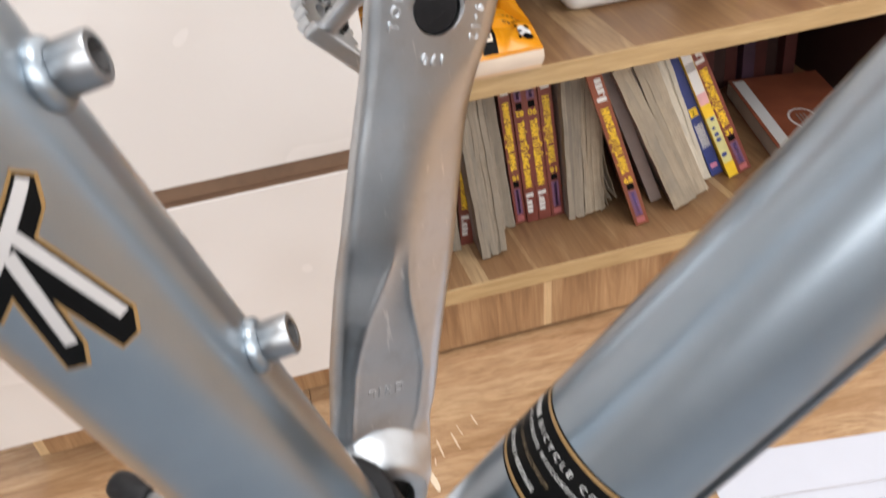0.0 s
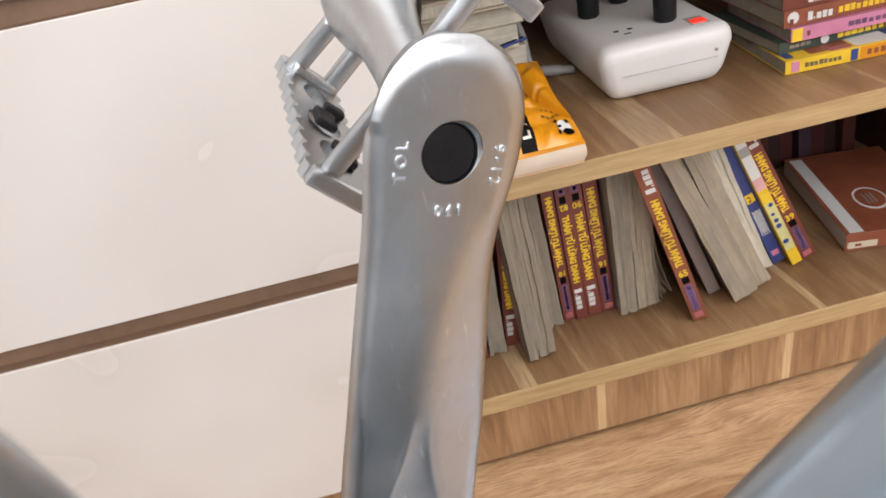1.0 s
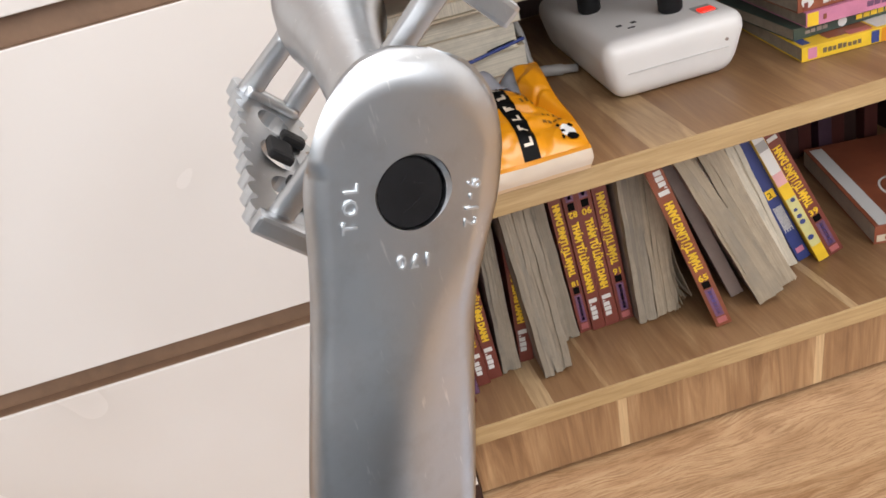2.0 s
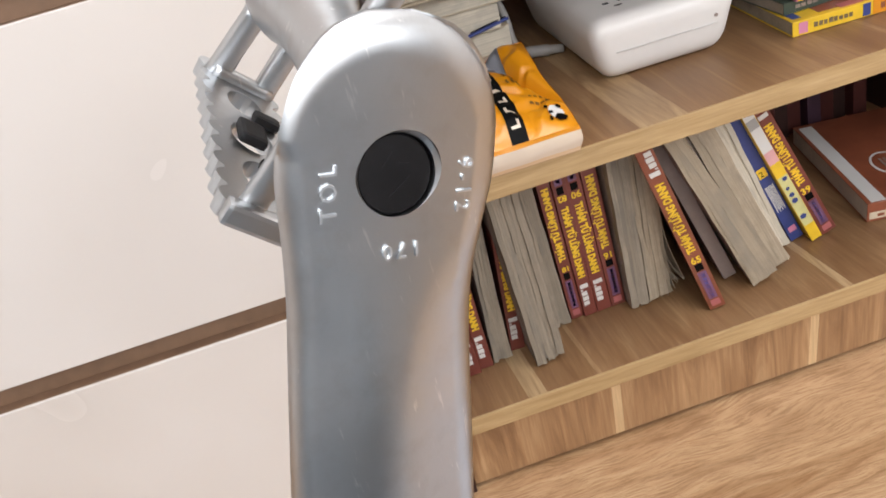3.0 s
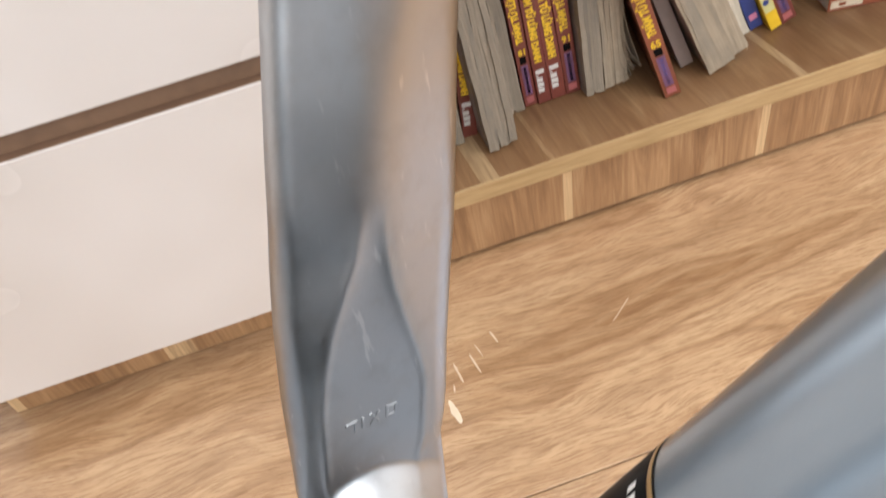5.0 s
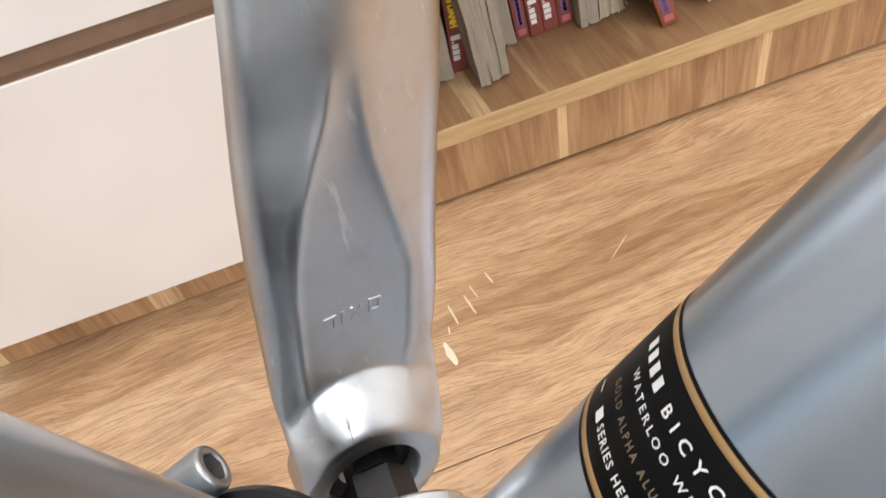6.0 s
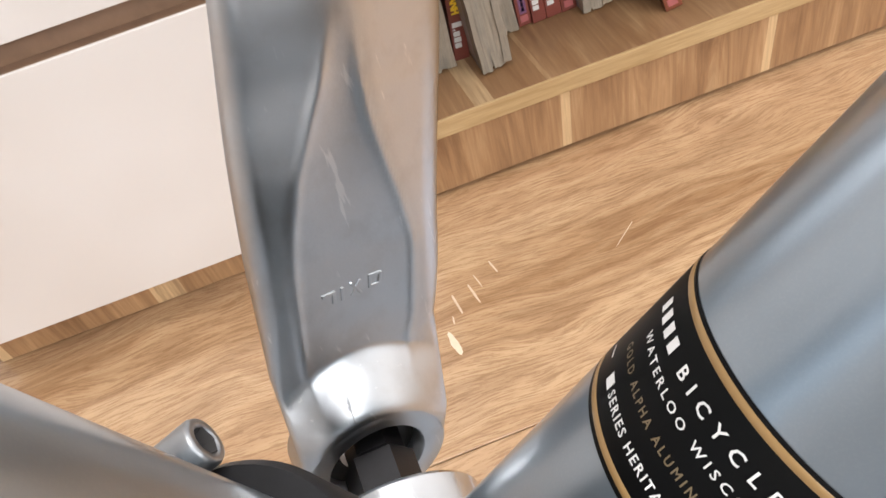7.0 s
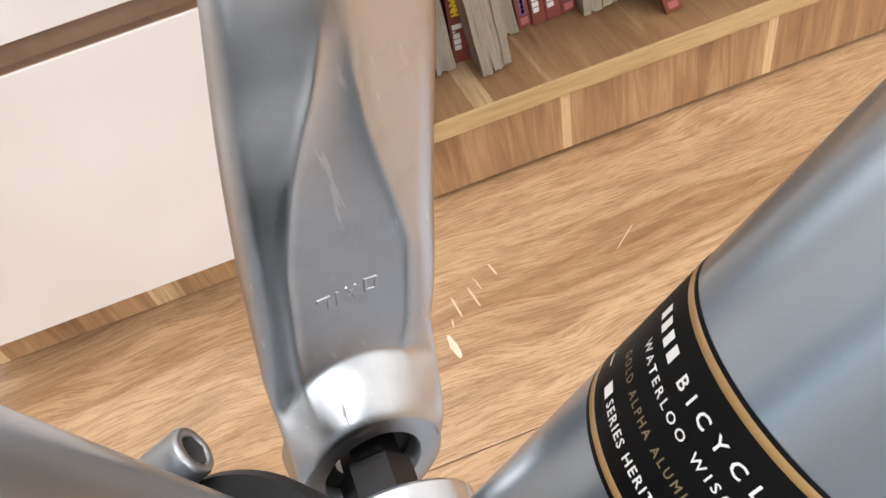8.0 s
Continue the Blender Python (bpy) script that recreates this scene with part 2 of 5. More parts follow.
BLUE = plain("blue_cover", (0.035, 0.055, 0.21), 0.4, 0.3)
PINK = plain("pink_cover", (0.62, 0.23, 0.36), 0.42, 0.2)
GREEN = plain("dark_green_cover", (0.045, 0.065, 0.05), 0.42, 0.3)
CREAM = plain("cream_card", (0.62, 0.53, 0.40), 0.7, 0.1)
PAGES = page_paper("aged_pages", (0.45, 0.372, 0.272))
PAGES_GREY = page_paper("grey_pages", (0.325, 0.275, 0.212))
PAGES_LIGHT = page_paper("light_pages", (0.68, 0.62, 0.51))
FILM_ORANGE = plain("orange_film", (0.66, 0.255, 0.006), 0.34, 0.10, 30.0, Coat_Weight=0.35, Coat_Roughness=0.15)
FILM_PEACH = plain("peach_film", (0.64, 0.44, 0.27), 0.25, 0.08, 30.0, Coat_Weight=0.4)
FILM_WHITE = plain("clear_white_film", (0.64, 0.53, 0.42), 0.25, 0.08, 30.0, Coat_Weight=0.4)


REFLECTION_RUG = plain("reflection_rug_wool", (0.260, 0.285, 0.315), 0.9, 0.25, 400.0)
# pale tones for a scuff and for glints painted on the floor
PALE_GLINT = plain("painted_glint", (0.70, 0.57, 0.42), 0.35, 0.1, 200.0)
EMBLEM_SILVER = plain("emblem_silver", (0.44, 0.42, 0.41), 0.4, 0.06)
PRINT_BROWN = plain("brown_print", (0.17, 0.070, 0.010), 0.4, 0.1)
GREY_PLASTIC = plain("grey_plastic", (0.36, 0.35, 0.34), 0.4, 0.1)
RED_MARK = plain("red_print", (0.42, 0.13, 0.13), 0.42, 0.2)
SCUFF_GLINT_DIM = plain("dim_scuff_glint", (0.60, 0.45, 0.31), 0.35, 0.1, 200.0)
# shaded copies of the maroon and purple covers, for the depth of the shelf
SHADED_MAROON = plain("shaded_maroon_cover", (0.085, 0.022, 0.018), 0.5, 0.3, 40.0)
SHADED_PURPLE = plain("shaded_purple_cover", (0.055, 0.026, 0.042), 0.5, 0.3, 40.0)
FIGURES = aluminium("cast_figures", 0.42, 0.74)
SEAM_GREY = plain("seam_grey", (0.60, 0.585, 0.57), 0.4, 0.05)
SEAL = plain("grey_seal", (0.05, 0.047, 0.046), 0.55, 0.2, 200.0, Specular_IOR_Level=0.3)


# ---- builders ----
def part(name, bm, material, parent, label="", smooth=False):
    """One mesh object under a thing or a part."""
    me = bpy.data.meshes.new(name)
    bm.to_mesh(me)
    bm.free()
    me.materials.append(material)
    if smooth:
        me.shade_smooth()
    ob = new(name, me)
    ob.parent = parent
    if label:
        ob["label"] = label
    return ob


def thing(name, label, category, m=Matrix(), group="", kind=""):
    ob = new(name)
    ob.empty_display_size = 0.02
    ob.matrix_world = m
    return tagged(ob, label, category, group, kind)


def box(bm, x0, x1, y0, y1, z0, z1, bevel=0.0, seg=2):
    geo = bmesh.ops.create_cube(bm, size=1.0, matrix=Matrix.Translation(((x0 + x1) / 2, (y0 + y1) / 2, (z0 + z1) / 2)) @ Matrix.Diagonal((x1 - x0, y1 - y0, z1 - z0, 1)))
    if bevel:
        edges = list({e for v in geo["verts"] for e in v.link_edges})
        bmesh.ops.bevel(bm, geom=edges, offset=bevel, segments=seg, affect="EDGES", profile=0.6)
    return bm


def cube(*args, **kw):
    return box(bmesh.new(), *args, **kw)


def axes(a, d):
    """A frame at a whose z points along d."""
    return Matrix.Translation(a) @ Vector(d).to_track_quat("Z", "Y").to_matrix().to_4x4()


def tube(bm, m, profile, seg=32, caps=True):
    """Rings of (radius, height) turned round the z axis of m."""
    rings = []
    for r, z in profile:
        rings.append([bm.verts.new(m @ Vector((r * math.cos(2 * math.pi * i / seg), r * math.sin(2 * math.pi * i / seg), z))) for i in range(seg)])
    for a, b in zip(rings, rings[1:]):
        for i in range(seg):
            bm.faces.new((a[i], a[(i + 1) % seg], b[(i + 1) % seg], b[i]))
    if caps:
        bm.faces.new(list(reversed(rings[0])))
        bm.faces.new(rings[-1])
    return bm


def loft(bm, rings, caps=True):
    vs = [[bm.verts.new(p) for p in ring] for ring in rings]
    n = len(vs[0])
    for a, b in zip(vs, vs[1:]):
        for i in range(n):
            bm.faces.new((a[i], a[(i + 1) % n], b[(i + 1) % n], b[i]))
    if caps:
        bm.faces.new(list(reversed(vs[0])))
        bm.faces.new(vs[-1])
    return bm


def letters(text, size, depth=0.0, spacing=1.0, bold=0.0):
    """A flat or raised mesh of a text in the built-in font, its left end at the origin, in the xy plane."""
    data = bpy.data.curves.new("lettering", "FONT")
    data.body, data.size, data.extrude, data.space_character = text, size, depth, spacing
    data.resolution_u, data.offset = 2, bold
    ob = bpy.data.objects.new("lettering", data)
    scene.collection.objects.link(ob)
    me = bpy.data.meshes.new_from_object(ob.evaluated_get(bpy.context.evaluated_depsgraph_get()))
    bpy.data.objects.remove(ob)
    bm = bmesh.new()
    bm.from_mesh(me)
    bpy.data.meshes.remove(me)
    return bm


def width_of(bm):
    xs = [v.co.x for v in bm.verts]
    return max(xs) if xs else 0.0


def moved(bm, m):
    for v in bm.verts:
        v.co = m @ v.co
    return bm


def carved(ob, cutter_bm):
    """Takes a solid away from a mesh object."""
    me = bpy.data.meshes.new("cutter")
    cutter_bm.to_mesh(me)
    cutter_bm.free()
    cut = new("cutter", me)
    mod = ob.modifiers.new("cut", "BOOLEAN")
    mod.operation, mod.object = "DIFFERENCE", cut
    for solver in ("EXACT", "FAST"):
        # the second solver steps in where the first one swallows the solid
        mod.solver = solver
        bpy.context.view_layer.update()
        done = bpy.data.meshes.new_from_object(ob.evaluated_get(bpy.context.evaluated_depsgraph_get()))
        if len(done.vertices) > 0.7 * len(ob.data.vertices):
            break
    ob.modifiers.clear()
    old, ob.data = ob.data, done
    bpy.data.meshes.remove(old)
    bpy.data.objects.remove(cut)
    bpy.data.meshes.remove(me)
    return ob


# ---- room ----
def structure(name, bm, material, label):
    me = bpy.data.meshes.new(name)
    bm.to_mesh(me)
    bm.free()
    me.materials.append(material)
    return tagged(new(name, me), label, name.split("_")[0], kind="structure")


structure("wall_north", cube(-1.9, 2.3, 0.42, 0.54, 0, 2.6), WALL_PAINT, "pale painted wall behind the cabinets")
# unseen skirting, added to change what the crank's metal reflects
structure("baseboard", cube(-1.9, 2.3, -1.612, -1.590, 0.0005, 0.10, bevel=0.003), SKIRTING, "unseen grey-blue painted skirting, added to tint reflections")
# unseen wall; its window opening is made up to let the fill through
bm = cube(-1.9, 2.3, -1.72, -1.60, 0, 0.75)
for x0, x1, z0, z1 in ((-1.9, 2.3, 2.15, 2.6), (-1.9, -0.80, 0.75, 2.15), (2.05, 2.3, 0.75, 2.15)):
    box(bm, x0, x1, -1.72, -1.60, z0, z1)
structure("wall_south", bm, BLUE_WALL, "pale grey painted wall with a wide opening for the added fill")
structure("wall_west", cube(-2.02, -1.9, -1.72, 0.54, 0, 2.6), WALL_PAINT, "pale painted wall of the room")
structure("wall_east", cube(2.30, 2.42, -1.72, 0.54, 0, 2.6), WALL_PAINT, "pale painted wall of the room")
structure("ceiling", cube(-2.02, 2.42, -1.72, 0.54, 2.6, 2.7), CEILING_PAINT, "plain white painted ceiling")
FLOOR_OB = structure("floor", cube(-1.9, 2.3, -1.60, 0.42, -0.05, -0.0065), SHADED_BROWN, "warm brown wood-grain laminate floor boards")

# ---- bookcase ----
Z_LOW, Z_TOP, BOARD = 0.0793, 0.2783, 0.0162
X_IN, X_OUT, Y_BACK = 0.085, 0.645, 0.38


def bookcase():
    b = thing("bookcase", "low open bookcase in brown strip-wood laminate with pale edging", "bookcase", pose(0, 0, 0))
    # the top board is unseen; its height is set to shade the upper shelf
    for name, z, wood in (("bottom_shelf", Z_LOW, SHELF_LOW), ("upper_shelf", Z_TOP, SHELF_TOP), ("top_board", 0.4773, SHELF_TOP)):
        s = part(name, cube(X_IN, X_OUT, 0.0012, Y_BACK, z - BOARD, z, bevel=0.0004), wood, b)
        part("edging", cube(X_IN, X_OUT, -0.0012, 0.001, z - BOARD - 0.0002, z + 0.0002, bevel=0.0005), EDGING, s, "pale wood-grain edging strip")
    part("kickboard", cube(X_IN, X_OUT + 0.02, 0.004, 0.02, 0.0046, Z_LOW - BOARD - 0.0006, bevel=0.0004), KICK_WOOD, b)
    part("side_panel", cube(X_OUT + 0.0006, X_OUT + 0.0165, 0, Y_BACK, Z_LOW - BOARD, 0.4941, bevel=0.0005), SHADED_BROWN, b)
    part("side_panel", cube(X_IN - 0.0165, X_IN - 0.0006, 0, Y_BACK, 0, 0.4941, bevel=0.0005), SHADED_BROWN, b)
    part("back_panel", cube(X_IN - 0.016, X_OUT + 0.016, Y_BACK + 0.0005, Y_BACK + 0.006, 0, 0.4941), SHADED_BROWN, b)


bookcase()

# ---- drawer cabinet ----
DX0, DX1, DY = -0.2895, 0.0823, -0.0265


def drawer_cabinet():
    c = thing("drawer_cabinet", "drawer cabinet with glossy white fronts and brown wood body", "cabinet", pose(0, 0, 0))
    part("body", cube(DX0 + 0.004, 0.0675, -0.0150, 0.40, 0.0475, 0.80, bevel=0.0006), CABINET_BROWN, c, "brown cabinet body")
    part("plinth", cube(DX0 + 0.02, 0.0675, 0.002, 0.38, 0.0013, 0.047, bevel=0.0006), PLINTH_WOOD, c, "brown strip-wood plinth")
    for z0, z1 in ((0.0469, 0.2395), (0.2563, 0.459), (0.4745, 0.67)):
        d = part("drawer_front", cube(DX0, DX1, DY, DY + 0.0024, z0, z1, bevel=0.0010, seg=3), WHITE_GLOSS, c, "glossy white drawer front")
        part("drawer_board", cube(DX0 + 0.0003, DX1 - 0.0003, DY + 0.0025, -0.0152, z0 + 0.0004, z1 - 0.0004), CABINET_BROWN, d, "brown board behind the white face")


drawer_cabinet()
# ---- bicycle ----
ST_A, ST_D, ST_R = Vector((0.0231, -0.4237, 0.31)), Vector((-0.2208, -0.1216, 1)).normalized(), 0.0176
DT_A, DT_D, DT_R = Vector((0.0362, -0.4270, 0.31)), Vector((0.8497, -0.0885, 1)).normalized(), 0.0225
HUB = Vector((0.0281, -0.3790, 0.3063))
CU = Vector((0.2638, 0.2003, 0.9435)).normalized()
CA = Vector((-0.3003, 0.9466, -0.1170))
CA = (CA - CU * CA.dot(CU)).normalized()
CV = CA.cross(CU)
# axis of the bottom bracket, and the middle of the crank's boss on it
BB, BB_AX = Vector((0.0269, -0.3790, 0.3045)), Vector((-0.031, 0.993, 0.114)).normalized()


def frame_of(d):
    """For a tube along d: the unit vectors at 0 degrees (to -y) and at 90 degrees round it."""
    n0 = Vector((0, -1, 0)) - d * -d.y
    n0.normalize()
    return n0, d.cross(n0)


def on_tube(a, d, r, s, deg):
    n0, n1 = frame_of(d)
    t = radians(deg)
    return a + d * s + (n0 * math.cos(t) + n1 * math.sin(t)) * r


def wrapped(bm, a, d, r, s0, deg0):
    """Bends a flat mesh round a tube: x runs round it, y along it."""
    xs = [v.co.x for v in bm.verts]
    x = min(xs) + 0.0007
    while x < max(xs):
        bmesh.ops.bisect_plane(bm, geom=bm.verts[:] + bm.edges[:] + bm.faces[:], plane_co=(x, 0, 0), plane_no=(1, 0, 0))
        x += 0.0007
    for v in bm.verts:
        v.co = on_tube(a, d, r + v.co.z, s0 + v.co.y, deg0 + math.degrees(v.co.x / r))
    return bm


def patch(bm, corners, n=8, z=0.0):
    """A flat quad patch in n strips; corners in the order left-bottom, right-bottom, right-top, left-top of (x, y)."""
    (a, b, c, e) = [Vector((*q, z)) for q in corners]
    low = [bm.verts.new(a.lerp(b, i / n)) for i in range(n + 1)]
    top = [bm.verts.new(e.lerp(c, i / n)) for i in range(n + 1)]
    for i in range(n):
        bm.faces.new((low[i], low[i + 1], top[i + 1], top[i]))
    return bm


# crank outline: distance from the hub, half width to one side, half width to the other
OUTLINE = [(-0.0168, 0.0050, 0.0055), (-0.0155, 0.0100, 0.0095), (-0.0110, 0.0148, 0.0138), (-0.0040, 0.0172, 0.0158), (0.0000, 0.0178, 0.0164), (0.0080, 0.0183, 0.0178), (0.0190, 0.0186, 0.0200), (0.0320, 0.0191, 0.0222), (0.0480, 0.0199, 0.0222), (0.0610, 0.0206, 0.0215), (0.0740, 0.0210, 0.0210), (0.0910, 0.0208, 0.0207), (0.1070, 0.0206, 0.0197), (0.1250, 0.0201, 0.0184), (0.1400, 0.0196, 0.0176), (0.1500, 0.0194, 0.0182), (0.1620, 0.0202, 0.0203), (0.1720, 0.0212, 0.0218), (0.1838, 0.0190, 0.0210), (0.1908, 0.0152, 0.0180), (0.1958, 0.0095, 0.0122), (0.1980, 0.0030, 0.0042)]
# how far the arm's face lies behind the plane of its two bosses
SET_BACK = [(-0.02, -0.0078), (0.0, -0.0030), (0.0120, -0.0002), (0.0155, 0.0014), (0.0172, 0.0006), (0.0215, -0.0062), (0.0260, -0.0100), (0.0320, -0.0080), (0.0500, -0.0078), (0.0820, -0.0058), (0.1200, -0.0044), (0.1500, -0.0040), (0.1600, -0.0034), (0.1700, -0.0020), (0.1800, -0.0003), (0.1980, 0.0030), (0.21, 0.0052)]


def along(table, u):
    for (u0, *a), (u1, *b) in zip(table, table[1:]):
        if u <= u1:
            f = max(0.0, (u - u0) / (u1 - u0))
            return [p + (q - p) * f for p, q in zip(a, b)]
    return list(table[-1][1:])


# depth at which the outline above fits the camera's view
VIEW_DEPTH = [(-0.02, 0.0), (0.0060, 0.0), (0.0240, -0.0110), (0.0500, -0.0110), (0.0820, -0.0065), (0.1200, -0.0040), (0.1500, -0.0020), (0.1650, 0.0), (0.21, 0.0)]


def outline(u):
    k = min(0.0065, 0.45 * (u + 0.0168), 0.45 * (0.1980 - u))
    rows = [along(OUTLINE, u + k * (i - 3) / 3) for i in range(7)]
    return [sum(c) / 7 for c in zip(*rows)]


def set_back(u):
    k = 0.0018
    return sum(along(SET_BACK, u + k * (i - 2) / 2)[0] for i in range(5)) / 5


def smooth_step(a, b, x):
    t = min(1.0, max(0.0, (x - a) / (b - a)))
    return t * t * (3 - 2 * t)


def crank_point(u, v, n):
    return HUB + CU * u + CV * v - CA * n


# where the flanks begin on either side: distance from the hub, one side, other side; a drop above the hub, a band in the narrow part
DROP = [(0.0100, -0.0100, 0.0110), (0.0180, -0.0122, 0.0136), (0.0300, -0.0129, 0.0165), (0.0480, -0.0131, 0.0168), (0.0580, -0.0124, 0.0135), (0.0690, -0.0108, 0.0092), (0.0780, -0.0082, 0.0060), (0.0860, -0.0056, 0.0042), (0.0950, -0.0040, 0.0036), (0.1100, -0.0034, 0.0038), (0.1250, -0.0040, 0.0050), (0.1400, -0.0060, 0.0082), (0.1500, -0.0085, 0.0118), (0.1600, -0.0120, 0.0160)]


def softly(x, k):
    """Zero below 0 and x above it, with a bend k wide."""
    t = x / k
    return x if t > 30 else k * math.log(1 + math.exp(t))


# the axis of the boss lies between those of the arm and of the bottom bracket
RING_AX = (BB_AX * 0.4 + CA * 0.6).normalized()


def crank_front(u, v):
    """Height of the face that looks inwards, above the plane through hub and pedal eye."""
    h = set_back(u)
    if u < 0.05:
        near = smooth_step(0.0258, 0.0146, math.hypot(u, v))
        level = (u * RING_AX.dot(CU) + v * RING_AX.dot(CV)) / RING_AX.dot(CA) + 0.0002
        h = -0.0078 * (1 - near) + level * near
    if u > 0.006:
        p, q = along(DROP, u)
        fade = smooth_step(0.014, 0.026, u) * smooth_step(0.162, 0.135, u)
        drop = smooth_step(0.100, 0.080, u)
        bend = 0.0010 + 0.0006 * (1 - drop)
        left, right = p - v, v - q
        h -= fade * ((0.13 + 0.12 * drop) * softly(left, bend) + (0.44 - 0.06 * drop) * softly(right, bend))
        inside = max(0.0, 1 - ((v - 0.0012 - 0.5 * (p + q)) / (0.5 * (q - p))) ** 2)
        h -= fade * drop * 0.0010 * inside * smooth_step(0.020, 0.034, u)
        for d in (left, right):
            h -= fade * drop * (0.0003 * smooth_step(-0.0016, 0.0014, d) - 0.00026 * math.exp(-((d + 0.0014) / 0.0010) ** 2))
    return h


def on_face(u, v, lift):
    """A frame on the inner face of the arm: x across it, y along it."""
    at_face = lambda a, b: crank_point(a, b, crank_front(a, b) + lift)
    y = (at_face(u + 0.003, v) - at_face(u - 0.003, v)).normalized()
    x = (at_face(u, v + 0.003) - at_face(u, v - 0.003)).normalized()
    z = x.cross(y).normalized()
    m = Matrix((y.cross(z), y, z)).transposed().to_4x4()
    m.translation = at_face(u, v)
    return m


def crank_arm(parent):
    us = [-0.0168 + (0.1980 + 0.0168) * i / 150 for i in range(151)]
    us += [-0.0160 + 0.0004 * i for i in range(116)]
    us += [-0.0166, -0.0161, 0.1956, 0.1968, 0.1975, 0.1979]
    us.sort()
    us = [u for i, u in enumerate(us) if i == 0 or u - us[i - 1] > 0.00012]
    rings = []
    nf, ns = 76, 10
    for u in us:
        l, r = outline(u)
        base = along(VIEW_DEPTH, u)[0]
        deep = -0.0245 + 0.0075 * smooth_step(0.05, 0.16, u)
        end = min(1.0, min(l, r) / 0.012)
        edge = 0.0014 + 0.0034 * smooth_step(0.012, 0.05, u)
        edge = min(edge, 0.45 * min(l, r))
        drop = min(edge * 0.85, 0.0046)
        ring = []
        for i in range(nf + 1):
            s = math.sin(math.pi / 2 * (-1 + 2 * i / nf)) * 0.6 + 0.4 * (-1 + 2 * i / nf)
            v = (l if s < 0 else r) * s
            h = crank_front(u, v)
            gap, wide = ((r - v) if s > 0 else (l + v)), edge
            if u > 0.1765:
                far = math.hypot(u - 0.1765, v)
                gap, wide = 0.0216 - far, edge - 0.0006 + 0.0030 * (u - 0.1765) / max(far, 1e-6)
            e = min(1.0, max(0.0, 1 - gap / wide))
            crease = 0.28 * smooth_step(0.12, 0.16, u)
            h -= drop * ((1 - crease) * (1 - math.sqrt(max(0.0, 1 - e * e))) + crease * softly(e - 0.06, 0.03))
            h -= 0.0055 * (1 - end) ** 1.5
            # points slide along the view rays as they fall, to fit the camera's silhouette
            ring.append(crank_point(u, v + (0.36 + 6.3 * v) * (base - h) * (1.0 if v > -0.004 else 0.8), h))
        for i in range(1, ns):
            a = math.pi * i / ns
            v = (r + l) / 2 * math.cos(a) + (r - l) / 2
            top = min(crank_front(u, r), crank_front(u, -l)) - drop - 0.0015
            deep = min(deep, top - 0.003)
            h = top - (top - deep) * min(1.0, math.sin(a) * 1.6) * (0.4 + 0.6 * end)
            if v > 0:
                v += (0.36 + 6.3 * r) * max(0.0, base - crank_front(u, r) + drop) * min(1.0, v / r)
            else:
                v += 0.30 * (base - h) * min(1.0, -v / l)
            ring.append(crank_point(u, v * 0.985, h))
        rings.append(ring)
    arm = part("crank_arm", loft(bmesh.new(), rings), CRANK, parent, "silver aluminium crank arm with cast facets")
    bmesh_fix(arm)
    eye = HUB + CU * 0.170
    eye += CV * 0.0021 - CU * 0.0006
    cut = tube(bmesh.new(), axes(eye - CA * 0.004, CA), [(0.0085, 0.0), (0.0085, 0.0060), (0.0077, 0.0070), (0.0077, 0.03)], 48)
    carved(arm, cut)
    cut = tube(bmesh.new(), axes(BB - RING_AX * 0.010, RING_AX), [(0.0163, 0.0), (0.0163, 0.05)], 64)
    carved(arm, cut)
    arm.data.shade_smooth()
    arm.data.set_sharp_from_angle(angle=radians(38))
    axle = part("axle_end", tube(bmesh.new(), axes(eye + CA * 0.0040, CA), [(0.0, 0.0), (0.0071, 0.0), (0.0076, 0.0005), (0.0076, 0.02)], 40), BLACK_STEEL, arm, "black end of the pedal axle", True)
    axle.data.set_sharp_from_angle(angle=radians(25))
    boss = part("boss", tube(bmesh.new(), axes(BB, RING_AX), [(0.0110, 0.0120), (0.0112, 0.0006), (0.0116, 0.0), (0.0164, 0.0), (0.0168, 0.0003), (0.0170, 0.0010), (0.0168, 0.0120), (0.0110, 0.0125), (0.0110, 0.0120)], 64, False), CRANK, arm, "round boss with a deep bore", True)
    part("seal", tube(bmesh.new(), axes(BB, RING_AX), [(0.0070, 0.0052), (0.0111, 0.0048), (0.0111, 0.0090)], 48, False), SEAL, arm, "dark grey ring inside the bore", True)
    boss.data.set_sharp_from_angle(angle=radians(50))
    # raised size marks round the eye
    for body, size, u, v, turn in (("170", 0.0042, 0.1564, 0.0068, 180), ("TOL", 0.0045, 0.1625, -0.0100, 90), ("9-12", 0.0044, 0.1715, 0.0140, 270)):
        bm = letters(body, size, 0.0003, 1.4, 0.00002)
        m = on_face(u, v, 0.0003)
        part("size_mark", moved(bm, m @ pose(0, 0, 0, 0, 0, turn)), FIGURES, arm, "raised cast figures")
    m = axes(eye + CA * 0.0040, -CA)
    for turn, x0, x1, y in ((20, -0.0035, 0.0020, -0.0025), (35, 0.0, 0.0030, 0.0026), (-30, 0.0005, 0.0026, 0.0020)):
        part("stamped_line", moved(box(bmesh.new(), x0, x1, y, y + 0.0003, -0.0001, 0.00012), m @ pose(0, 0, 0, 0, 0, turn)), BLACK_PLASTIC, arm)
